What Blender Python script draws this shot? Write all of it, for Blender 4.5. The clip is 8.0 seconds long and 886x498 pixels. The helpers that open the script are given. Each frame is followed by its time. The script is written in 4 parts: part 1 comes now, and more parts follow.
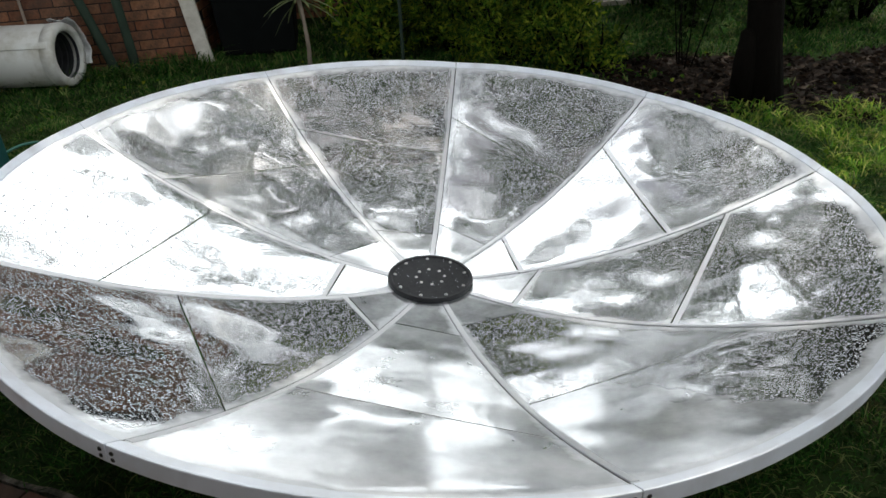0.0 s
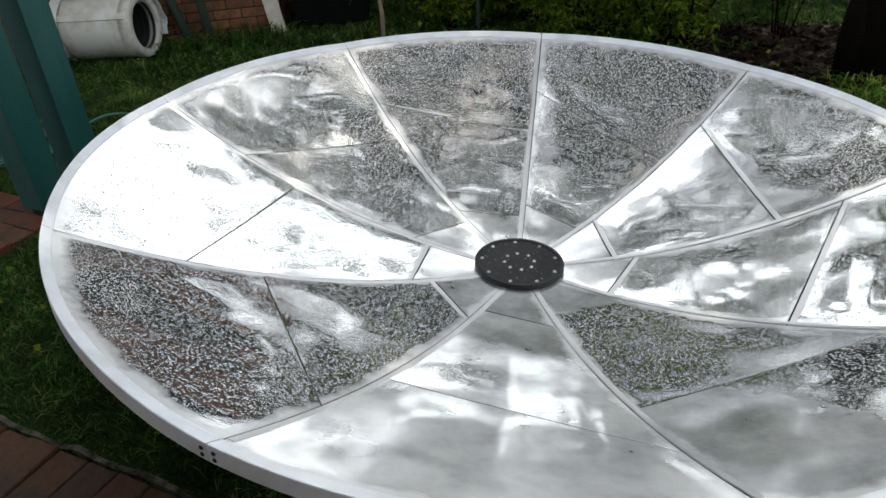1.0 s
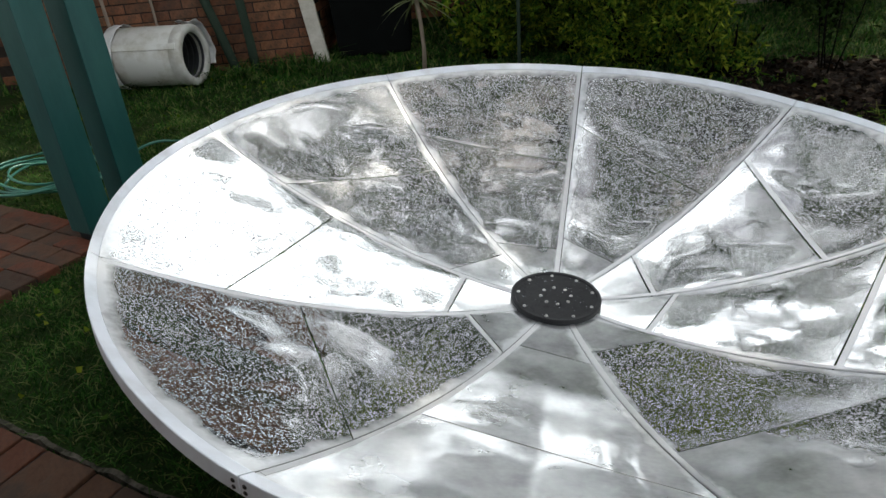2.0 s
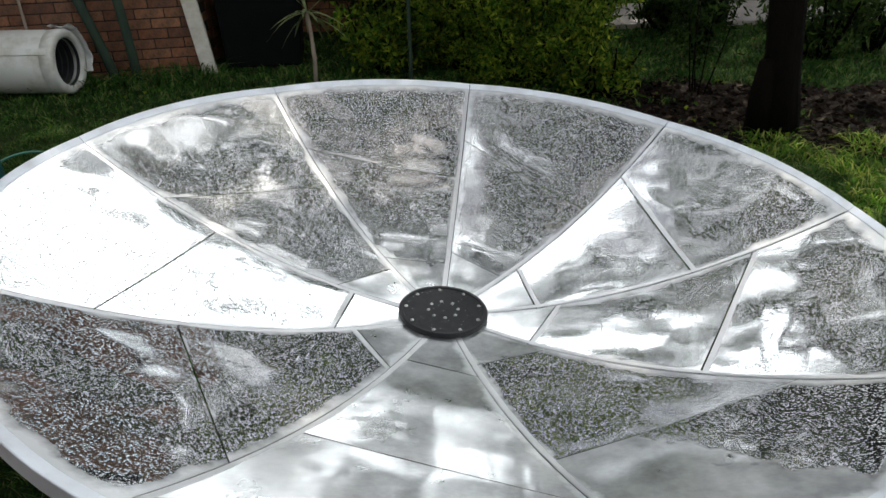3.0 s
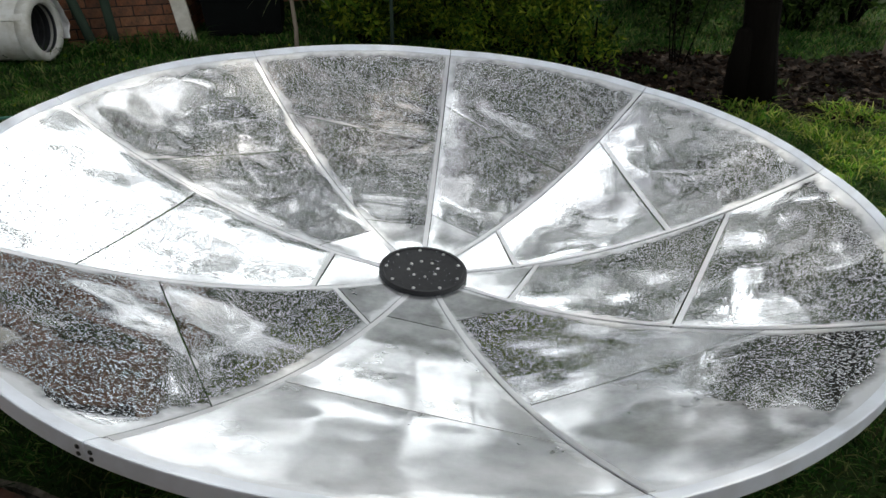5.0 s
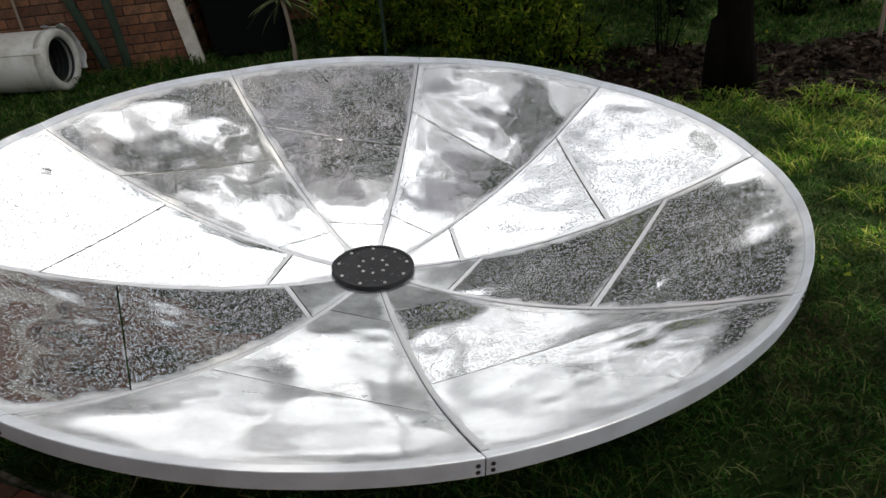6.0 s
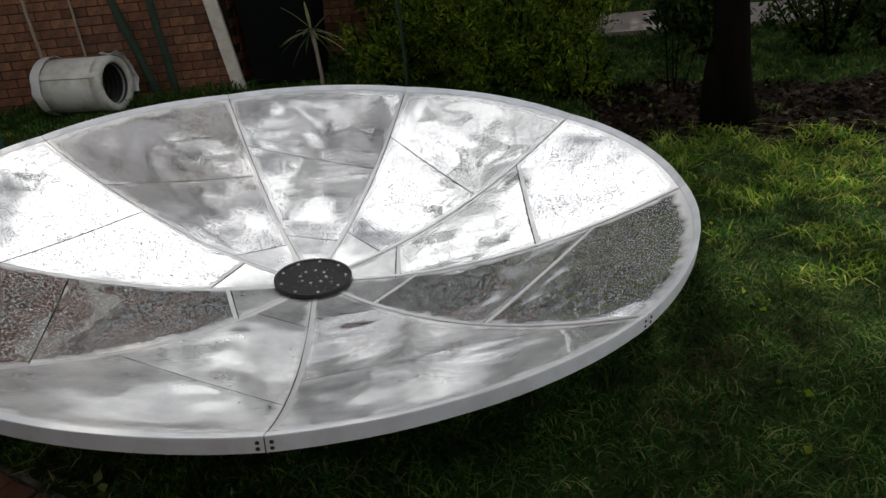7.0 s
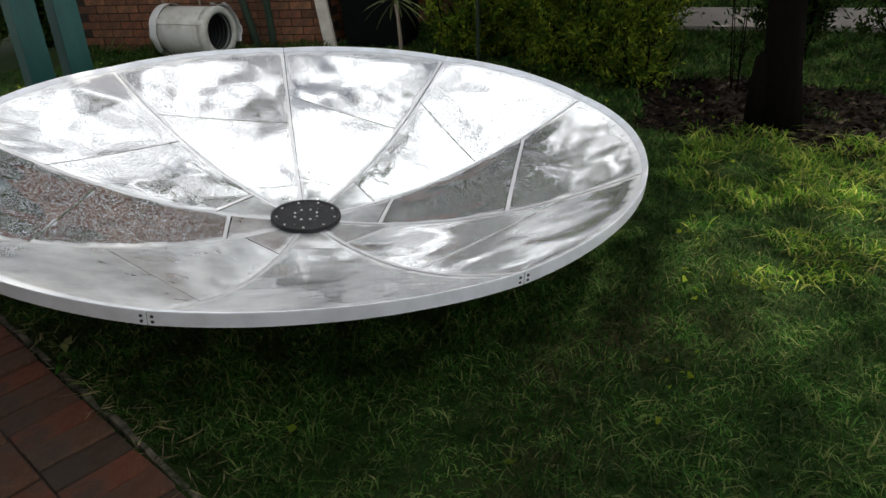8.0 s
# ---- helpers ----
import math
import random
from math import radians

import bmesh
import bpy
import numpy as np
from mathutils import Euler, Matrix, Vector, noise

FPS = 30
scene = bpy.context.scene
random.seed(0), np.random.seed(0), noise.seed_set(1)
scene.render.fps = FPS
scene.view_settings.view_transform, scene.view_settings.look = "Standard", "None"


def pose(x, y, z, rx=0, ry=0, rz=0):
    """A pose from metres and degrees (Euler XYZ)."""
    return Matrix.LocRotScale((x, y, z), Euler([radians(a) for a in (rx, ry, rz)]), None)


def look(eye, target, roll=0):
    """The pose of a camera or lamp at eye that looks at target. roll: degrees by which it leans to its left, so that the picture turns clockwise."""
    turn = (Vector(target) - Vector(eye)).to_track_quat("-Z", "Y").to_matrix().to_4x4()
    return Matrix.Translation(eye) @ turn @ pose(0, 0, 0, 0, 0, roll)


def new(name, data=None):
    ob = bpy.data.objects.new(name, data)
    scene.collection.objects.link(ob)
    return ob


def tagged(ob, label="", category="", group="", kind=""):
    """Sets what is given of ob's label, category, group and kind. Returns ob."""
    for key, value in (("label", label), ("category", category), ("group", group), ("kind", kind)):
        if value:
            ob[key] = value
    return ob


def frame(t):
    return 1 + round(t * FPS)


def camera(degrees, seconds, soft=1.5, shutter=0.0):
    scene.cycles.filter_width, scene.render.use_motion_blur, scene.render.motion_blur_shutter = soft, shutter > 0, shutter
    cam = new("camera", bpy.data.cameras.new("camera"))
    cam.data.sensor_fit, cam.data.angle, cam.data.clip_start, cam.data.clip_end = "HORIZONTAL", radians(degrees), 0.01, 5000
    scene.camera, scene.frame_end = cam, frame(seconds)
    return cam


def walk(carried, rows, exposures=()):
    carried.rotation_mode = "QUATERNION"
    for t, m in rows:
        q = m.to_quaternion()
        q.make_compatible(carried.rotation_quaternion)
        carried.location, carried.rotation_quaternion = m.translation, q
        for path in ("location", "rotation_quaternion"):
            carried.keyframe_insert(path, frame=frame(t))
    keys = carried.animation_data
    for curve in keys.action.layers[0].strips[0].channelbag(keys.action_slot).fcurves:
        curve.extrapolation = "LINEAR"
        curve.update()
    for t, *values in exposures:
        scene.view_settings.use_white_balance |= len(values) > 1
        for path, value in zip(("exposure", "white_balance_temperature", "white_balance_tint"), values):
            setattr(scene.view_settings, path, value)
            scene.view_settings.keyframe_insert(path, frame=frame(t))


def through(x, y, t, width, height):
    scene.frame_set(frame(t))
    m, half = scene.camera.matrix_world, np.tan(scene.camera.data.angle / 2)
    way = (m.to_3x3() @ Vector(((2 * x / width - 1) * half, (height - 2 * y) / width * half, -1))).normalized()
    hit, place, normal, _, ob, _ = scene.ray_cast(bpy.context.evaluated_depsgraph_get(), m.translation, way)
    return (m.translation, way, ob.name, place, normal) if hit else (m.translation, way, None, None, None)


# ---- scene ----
cam = camera(63.7, 8.0)
PATH = [
    (0, (0.248, -2.407, 1.544), (0.077, -0.672, 0.565), -3.0),
    (0.5, (0.164, -2.322, 1.52), (0.072, -0.602, 0.504), -3.7),
    (1, (0.111, -2.29, 1.527), (-0.215, -0.613, 0.487), -4.5),
    (1.2, (0.115, -2.278, 1.523), (-0.309, -0.624, 0.482), -6.2),
    (2.3, (0.113, -2.275, 1.549), (-0.302, -0.564, 0.601), -4.3),
    (2.5, (0.122, -2.272, 1.548), (-0.213, -0.545, 0.597), -3.2),
    (3, (0.155, -2.268, 1.538), (0.003, -0.512, 0.594), -1.0),
    (3.5, (0.16, -2.271, 1.535), (0.024, -0.512, 0.594), -1.3),
    (4, (0.16, -2.277, 1.532), (0.03, -0.518, 0.59), -0.6),
    (4.5, (0.157, -2.297, 1.524), (0.071, -0.549, 0.554), 0.4),
    (4.7, (0.155, -2.299, 1.512), (0.078, -0.558, 0.53), 0.3),
    (5.8, (0.467, -2.457, 1.49), (0.206, -0.756, 0.47), -4.1),
    (6, (0.6, -2.456, 1.528), (0.351, -0.731, 0.548), -5.1),
    (6.5, (0.922, -2.441, 1.457), (0.665, -0.708, 0.493), -6.3),
    (7, (1.236, -2.517, 1.495), (0.758, -0.786, 0.613), -5.5),
    (7.2, (1.368, -2.594, 1.488), (0.67, -0.96, 0.571), -7.4),
    (7.5, (1.593, -2.584, 1.51), (0.828, -0.962, 0.625), -6.2),
    (8, (1.942, -2.559, 1.468), (1.15, -0.964, 0.558), -2.5),
]
walk(cam, [(t, look(eye, target, roll)) for t, eye, target, roll in PATH],
     exposures=[(0.0, 0.02, 6600, 8), (4.7, 0.02, 6600, 8), (6.0, -0.25, 6850, 12), (6.5, -0.55, 6950, 12), (7.6, -0.55, 6900, 11), (8.0, 0.0, 6800, 10)])

# ---- world and sun ----
SUN_AZ, SUN_EL = 30.0, 50.0      # degrees east of north (+y), and above the horizon
world = bpy.data.worlds.new("world")
scene.world = world
world.use_nodes = True
wn = world.node_tree
sky = wn.nodes.new("ShaderNodeTexSky")
sky.sky_type, sky.sun_disc = "NISHITA", False
sky.sun_elevation, sky.sun_rotation = radians(SUN_EL), radians(SUN_AZ)
sky.air_density, sky.dust_density = 1.0, 3.0
back = wn.nodes["Background"]
back.inputs["Strength"].default_value = 1.0
# broken cloud all over a hazy blue sky
wco = wn.nodes.new("ShaderNodeTexCoord")
wno = wn.nodes.new("ShaderNodeTexNoise")
wno.inputs["Scale"].default_value, wno.inputs["Detail"].default_value, wno.inputs["Roughness"].default_value = 2.6, 5.0, 0.55
wrp = wn.nodes.new("ShaderNodeValToRGB")
wrp.color_ramp.elements[0].position, wrp.color_ramp.elements[1].position = 0.47, 0.60
dim = wn.nodes.new("ShaderNodeVectorMath")
dim.operation = "SCALE"
dim.inputs["Scale"].default_value = 0.05
wmx = wn.nodes.new("ShaderNodeMix")
wmx.data_type = "RGBA"
# cloud is brightest round the sun
toward = wn.nodes.new("ShaderNodeVectorMath")
toward.operation = "DOT_PRODUCT"
toward.inputs[1].default_value = (math.sin(radians(SUN_AZ)) * math.cos(radians(SUN_EL)), math.cos(radians(SUN_AZ)) * math.cos(radians(SUN_EL)), math.sin(radians(SUN_EL)))
glow = wn.nodes.new("ShaderNodeMapRange")
glow.interpolation_type = "SMOOTHSTEP"
glow.inputs["From Min"].default_value, glow.inputs["From Max"].default_value = 0.1, 0.95
glow.inputs["To Min"].default_value, glow.inputs["To Max"].default_value = 0.45, 1.04
cloud = wn.nodes.new("ShaderNodeVectorMath")
cloud.operation = "SCALE"
cloud.inputs[0].default_value = (2.72, 2.86, 3.02)
wn.links.new(wco.outputs["Generated"], toward.inputs[0])
wn.links.new(toward.outputs["Value"], glow.inputs["Value"])
wn.links.new(glow.outputs[0], cloud.inputs["Scale"])
wn.links.new(cloud.outputs[0], wmx.inputs[7])
wn.links.new(wco.outputs["Generated"], wno.inputs["Vector"])
wsp = wn.nodes.new("ShaderNodeSeparateXYZ")
low = wn.nodes.new("ShaderNodeMath")            # cloud gathers towards the horizon
low.operation = "MULTIPLY_ADD"
low.inputs[1].default_value, low.inputs[2].default_value = -0.60, 0.518
both = wn.nodes.new("ShaderNodeMath")
wn.links.new(wco.outputs["Generated"], wsp.inputs[0])
wn.links.new(wsp.outputs["Z"], low.inputs[0])
wn.links.new(low.outputs[0], both.inputs[0])
wn.links.new(wno.outputs["Fac"], both.inputs[1])
wn.links.new(both.outputs[0], wrp.inputs[0])
wn.links.new(sky.outputs[0], dim.inputs[0])
wn.links.new(wrp.outputs[0], wmx.inputs[0])
wn.links.new(dim.outputs[0], wmx.inputs[6])
wn.links.new(wmx.outputs[2], back.inputs[0])
sun = new("sun", bpy.data.lights.new("sun", "SUN"))
sun.data.energy, sun.data.angle, sun.data.color = 5.0, radians(1.0), (1.0, 0.95, 0.86)
sun.matrix_world = look((4 * math.sin(radians(SUN_AZ)) * math.cos(radians(SUN_EL)), 4 * math.cos(radians(SUN_AZ)) * math.cos(radians(SUN_EL)),
                         4 * math.sin(radians(SUN_EL))), (0, 0, 0))


# ---- materials ----
class Mat:
    """A small builder round one node material."""

    def __init__(self, name, rough=0.6, metal=0.0, spec=0.5):
        self.m = bpy.data.materials.new(name)
        self.m.use_nodes = True
        self.t = self.m.node_tree
        self.b = self.t.nodes["Principled BSDF"]
        self.b.inputs["Roughness"].default_value, self.b.inputs["Metallic"].default_value = rough, metal
        self.b.inputs["Specular IOR Level"].default_value = spec
        self.co = self.t.nodes.new("ShaderNodeTexCoord").outputs["Object"]

    def node(self, kind, **values):
        n = self.t.nodes.new(kind)
        for key, value in values.items():
            n.inputs[key].default_value = value
        return n

    def link(self, a, b):
        self.t.links.new(a, b)

    def noise(self, scale, detail=4.0, rough=0.55, stretch=None):
        n = self.node("ShaderNodeTexNoise", Scale=scale, Detail=detail, Roughness=rough)
        if stretch:
            p = self.node("ShaderNodeMapping")
            p.inputs["Scale"].default_value = stretch
            self.link(self.co, p.inputs["Vector"])
            self.link(p.outputs[0], n.inputs["Vector"])
        else:
            self.link(self.co, n.inputs["Vector"])
        return n.outputs["Fac"]

    def ramp(self, fac, *stops):
        n = self.t.nodes.new("ShaderNodeValToRGB")
        e = n.color_ramp.elements
        while len(e) < len(stops):
            e.new(0.5)
        for i, (p, c) in enumerate(stops):
            e[i].position, e[i].color = p, (*c, 1) if len(c) == 3 else c
        self.link(fac, n.inputs[0])
        return n.outputs[0]

    def mix(self, fac, a, b, how="MIX"):
        n = self.t.nodes.new("ShaderNodeMix")
        n.data_type, n.blend_type = "RGBA", how
        for value, socket in ((fac, n.inputs[0]), (a, n.inputs[6]), (b, n.inputs[7])):
            if isinstance(value, (int, float)):
                socket.default_value = value
            elif isinstance(value, tuple):
                socket.default_value = (*value, 1)
            else:
                self.link(value, socket)
        return n.outputs[2]

    def math(self, how, a, b=0.0):
        n = self.t.nodes.new("ShaderNodeMath")
        n.operation = how
        for value, socket in ((a, n.inputs[0]), (b, n.inputs[1])):
            if isinstance(value, (int, float)):
                socket.default_value = value
            else:
                self.link(value, socket)
        return n.outputs[0]

    def colour(self, out):
        if isinstance(out, tuple):
            self.b.inputs["Base Color"].default_value = (*out, 1)
        else:
            self.link(out, self.b.inputs["Base Color"])
        return self

    def rough(self, out):
        self.link(out, self.b.inputs["Roughness"])
        return self

    def bump(self, height, strength=0.3, distance=0.01):
        n = self.node("ShaderNodeBump", Strength=strength, Distance=distance)
        self.link(height, n.inputs["Height"])
        old = self.b.inputs["Normal"]
        if old.is_linked:
            self.link(old.links[0].from_socket, n.inputs["Normal"])
        self.link(n.outputs[0], old)
        return self

    def island(self):
        return self.t.nodes.new("ShaderNodeNewGeometry").outputs["Random Per Island"]

    def piece(self):
        return self.t.nodes.new("ShaderNodeObjectInfo").outputs["Random"]


def leafy(name, *tones, rough=0.7, through=0.35):
    """Leaves: tones by island, some light passing through the blade."""
    m = Mat(name, rough, spec=0.10)
    c = m.ramp(m.island(), *[(i / (len(tones) - 1), t) for i, t in enumerate(tones)])
    # shade between leaves and light on tips, mixed into the colour as noise
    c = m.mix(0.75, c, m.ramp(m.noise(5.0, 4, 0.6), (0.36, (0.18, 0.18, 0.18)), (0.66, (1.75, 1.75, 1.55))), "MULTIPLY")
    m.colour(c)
    t = m.node("ShaderNodeBsdfTranslucent")
    m.link(c, t.inputs["Color"])
    s = m.node("ShaderNodeMixShader", Fac=through)
    m.link(m.b.outputs[0], s.inputs[1])
    m.link(t.outputs[0], s.inputs[2])
    m.link(s.outputs[0], m.t.nodes["Material Output"].inputs["Surface"])
    return m.m


def aluminium(name, wet):
    """Mill-finish sheet: hazy oxide over a mirror-like base, smears, and on the wet panels beads of rain."""
    m = Mat(name, 0.2, 1.0)
    shift = m.node("ShaderNodeVectorMath")
    shift.operation = "ADD"
    wide = m.node("ShaderNodeCombineXYZ")
    m.link(m.math("MULTIPLY", m.piece(), 37.0), wide.inputs[0])
    m.link(m.co, shift.inputs[0])
    m.link(wide.outputs[0], shift.inputs[1])
    m.co = shift.outputs[0]
    smear = m.noise(3.0, 5, 0.6, (1.0, 2.2, 1.0))
    fine = m.noise(60.0, 3)
    m.colour(m.mix(smear, (0.80, 0.81, 0.82), (0.92, 0.92, 0.91)))
    m.rough(m.math("ADD", m.ramp(smear, (0.38, (0.045, 0.045, 0.045)), (0.68, (0.12, 0.12, 0.12))), m.math("MULTIPLY", fine, 0.02)))
    m.bump(m.noise(5.0, 2, 0.4), 0.10, 0.02)
    inner = m.node("ShaderNodeAttribute")
    inner.attribute_name = "inset"                    # metres from the sheet's border: beads were wiped off along the joints
    wetness = m.node("ShaderNodeAttribute")
    wetness.attribute_name = "wet"                    # how much of the sheet the rain still covers
    wavy = m.math("ADD", inner.outputs["Fac"], m.math("MULTIPLY", m.math("SUBTRACT", m.noise(7.0, 4, 0.6), 0.5), 0.10))
    spread = m.math("ADD", m.math("MULTIPLY", m.math("SUBTRACT", m.noise(3.0, 4, 0.6), 0.5), 1.1), wetness.outputs["Fac"])
    patch = m.math("MULTIPLY", m.ramp(spread, (0.48, (0, 0, 0)), (0.53, (1, 1, 1))), m.ramp(wavy, (0.022, (0, 0, 0)), (0.036, (1, 1, 1))))
    if wet:
        v = m.node("ShaderNodeTexVoronoi", Scale=138.0, Randomness=1.0)
        m.link(m.co, v.inputs["Vector"])
        size = m.node("ShaderNodeSeparateColor")
        m.link(v.outputs["Color"], size.inputs[0])
        bead = m.math("SUBTRACT", m.math("ADD", m.math("MULTIPLY", size.outputs[0], 0.30), 0.24), v.outputs["Distance"])
        bead = m.math("POWER", m.math("MAXIMUM", bead, 0.0), 0.75)
        m.bump(m.math("MULTIPLY", bead, patch), 1.0, 0.0060)
        # beads' dark reflections hinted in base colour, no deeper than the dullest sheet
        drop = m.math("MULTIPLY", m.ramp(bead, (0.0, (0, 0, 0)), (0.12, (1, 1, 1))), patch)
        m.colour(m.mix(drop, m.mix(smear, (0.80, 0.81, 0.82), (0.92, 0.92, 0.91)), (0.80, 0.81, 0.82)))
    haze = m.node("ShaderNodeBsdfPrincipled", Metallic=0.85, Roughness=0.5)
    haze.inputs["Base Color"].default_value = (0.86, 0.87, 0.88, 1)
    s = m.t.nodes.new("ShaderNodeMixShader")
    film_ = m.ramp(m.noise(4.0, 5, 0.65), (0.35, (0.22, 0.22, 0.22)), (0.7, (0.62, 0.62, 0.62)))
    edge = m.ramp(wavy, (0.004, (0.85, 0.85, 0.85)), (0.045, (0.0, 0.0, 0.0)))
    m.link(m.mix(patch, m.mix(1.0, film_, edge, "LIGHTEN"), (0.07, 0.07, 0.07)), s.inputs[0])
    m.link(m.b.outputs[0], s.inputs[1])
    m.link(haze.outputs[0], s.inputs[2])
    m.link(s.outputs[0], m.t.nodes["Material Output"].inputs["Surface"])
    return m.m


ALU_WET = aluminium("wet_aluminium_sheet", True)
m = Mat("dull_aluminium_strip", 0.4, 1.0)
m.colour(m.mix(m.noise(25.0), (0.72, 0.72, 0.73), (0.88, 0.88, 0.88)))
m.rough(m.ramp(m.noise(12.0), (0.3, (0.35, 0.35, 0.35)), (0.7, (0.55, 0.55, 0.55))))
ALU_STRIP = m.bump(m.noise(40.0), 0.05, 0.004).m
m = Mat("painted_rim_metal", 0.4, 0.15)
m.colour(m.mix(m.ramp(m.noise(9.0, 6), (0.45, (0, 0, 0)), (0.75, (1, 1, 1))), (0.84, 0.87, 0.92), (0.68, 0.69, 0.71)))
RIM = m.bump(m.noise(50.0), 0.06, 0.004).m
m = Mat("dark_steel_backing", 0.6, 0.6)
BACKING = m.colour(m.mix(m.noise(20.0), (0.03, 0.03, 0.03), (0.07, 0.065, 0.06))).m
m = Mat("black_painted_steel", 0.42, spec=0.25)
BLACK = m.colour(m.mix(m.noise(30.0), (0.008, 0.008, 0.009), (0.03, 0.03, 0.032))).bump(m.noise(90.0), 0.15, 0.003).m
m = Mat("zinc_bolt", 0.3, 1.0)
ZINC = m.colour(m.mix(m.noise(90.0), (0.7, 0.68, 0.62), (0.85, 0.85, 0.85))).m
m = Mat("water_bead", 0.03, 0.0, 0.5)
m.b.inputs["Transmission Weight"].default_value = 1.0
m.b.inputs["IOR"].default_value = 1.33
WATER = m.colour((0.95, 0.97, 1.0)).m

m = Mat("lawn_soil", 0.95, spec=0.1)
grassy = m.mix(m.noise(7.0, 6, 0.65), (0.012, 0.026, 0.006), (0.03, 0.055, 0.012))
brown = m.mix(m.noise(11.0, 6, 0.7), (0.03, 0.019, 0.012), (0.10, 0.062, 0.04))
SOIL = m.colour(m.mix(m.ramp(m.noise(0.9, 5, 0.6), (0.52, (0, 0, 0)), (0.75, (0.7, 0.7, 0.7))), grassy, brown)).bump(m.noise(45.0, 5), 0.7, 0.02).m
# brown litter soil, its tones lowered for the deep shade under the crown
m = Mat("shaded_litter_soil", 0.95, spec=0.1)
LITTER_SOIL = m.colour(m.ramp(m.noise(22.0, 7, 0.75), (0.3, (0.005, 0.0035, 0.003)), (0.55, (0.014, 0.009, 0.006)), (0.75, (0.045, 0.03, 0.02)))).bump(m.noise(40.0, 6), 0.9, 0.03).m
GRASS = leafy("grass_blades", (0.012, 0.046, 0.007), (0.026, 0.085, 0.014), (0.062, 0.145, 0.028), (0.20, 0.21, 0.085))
# yellowish tufts, tones raised beyond their own colour to read as sunlit
LONG_LIT = leafy("long_sunlit_grass_blades", (0.06, 0.19, 0.016), (0.13, 0.27, 0.03), (0.26, 0.36, 0.05), (0.46, 0.44, 0.14), through=0.5)
DRY = leafy("dry_straw", (0.30, 0.25, 0.13), (0.42, 0.36, 0.22), (0.25, 0.22, 0.10), through=0.15)
# fallen leaves near black: shade under the trees is put into the tones
LITTER = leafy("shaded_fallen_leaves", (0.005, 0.003, 0.002), (0.010, 0.006, 0.004), (0.020, 0.011, 0.007), (0.09, 0.065, 0.05), through=0.1)
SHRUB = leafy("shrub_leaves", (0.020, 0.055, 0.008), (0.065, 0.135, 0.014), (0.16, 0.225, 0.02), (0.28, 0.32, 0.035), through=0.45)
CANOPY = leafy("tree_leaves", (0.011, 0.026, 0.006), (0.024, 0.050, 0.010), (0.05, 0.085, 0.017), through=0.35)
SPEAR = leafy("sword_leaves", (0.09, 0.13, 0.04), (0.17, 0.20, 0.09), (0.26, 0.28, 0.15), rough=0.4)
# bark taken near black: deep shade round the trunk is in its colour
m = Mat("rough_shaded_bark", 0.95, spec=0.04)
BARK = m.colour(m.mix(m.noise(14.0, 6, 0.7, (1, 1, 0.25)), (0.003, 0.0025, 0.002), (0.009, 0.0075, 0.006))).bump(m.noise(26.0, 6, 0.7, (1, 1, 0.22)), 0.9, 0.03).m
m = Mat("pale_bark", 0.85, spec=0.2)
PALE_BARK = m.colour(m.mix(m.noise(18.0, 5, 0.6, (1, 1, 0.4)), (0.16, 0.12, 0.09), (0.40, 0.33, 0.27))).bump(m.noise(30.0, 5, 0.6, (1, 1, 3)), 0.5, 0.01).m


def brickish(name, *tones, rough=0.85, dirt=0.50):
    m = Mat(name, rough, spec=0.2)
    c = m.ramp(m.piece(), *[(i / (len(tones) - 1), t) for i, t in enumerate(tones)])
    c = m.mix(0.75, c, m.ramp(m.noise(9.0, 6, 0.7), (0.3, (0.25, 0.24, 0.23)), (0.7, (1.25, 1.2, 1.15))), "MULTIPLY")
    c = m.mix(m.ramp(m.noise(5.0, 6, 0.7), (dirt, (0, 0, 0)), (dirt + 0.16, (0.85, 0.85, 0.85))), c, (0.05, 0.038, 0.03))
    return m.colour(c).bump(m.noise(70.0, 5), 0.5, 0.006).m


PAVER = brickish("clay_paver", (0.115, 0.055, 0.035), (0.15, 0.082, 0.052), (0.075, 0.052, 0.038), (0.23, 0.072, 0.038), (0.10, 0.062, 0.043), dirt=0.44)
BRICK = brickish("red_wall_brick", (0.25, 0.10, 0.055), (0.34, 0.165, 0.09), (0.15, 0.07, 0.045), (0.30, 0.13, 0.07), (0.21, 0.11, 0.07))
m = Mat("dark_mortar", 0.95, spec=0.1)
MORTAR = m.colour(m.mix(m.noise(30.0, 5), (0.022, 0.018, 0.015), (0.06, 0.048, 0.04))).bump(m.noise(80.0), 0.6, 0.006).m
m = Mat("teal_post_paint", 0.42, spec=0.45)
TEAL = m.colour(m.mix(m.ramp(m.noise(7.0, 6, 0.65, (1, 1, 0.3)), (0.35, (0, 0, 0)), (0.75, (1, 1, 1))), (0.010, 0.068, 0.064), (0.024, 0.105, 0.096))).bump(m.noise(60.0, 4, 0.6, (1, 1, 0.15)), 0.2, 0.004).m
m = Mat("weathered_white_paint", 0.7)
WHITE = m.colour(m.mix(m.ramp(m.noise(6.0, 6, 0.7), (0.4, (0, 0, 0)), (0.7, (1, 1, 1))), (0.68, 0.64, 0.57), (0.40, 0.36, 0.29))).bump(m.noise(30.0, 5, 0.6, (1, 1, 0.2)), 0.3, 0.006).m
m = Mat("white_enamel_drum", 0.4)
ENAMEL = m.colour(m.mix(m.ramp(m.noise(5.0, 6, 0.65), (0.45, (0, 0, 0)), (0.75, (1, 1, 1))), (0.64, 0.635, 0.60), (0.36, 0.33, 0.25))).bump(m.noise(25.0), 0.12, 0.01).m
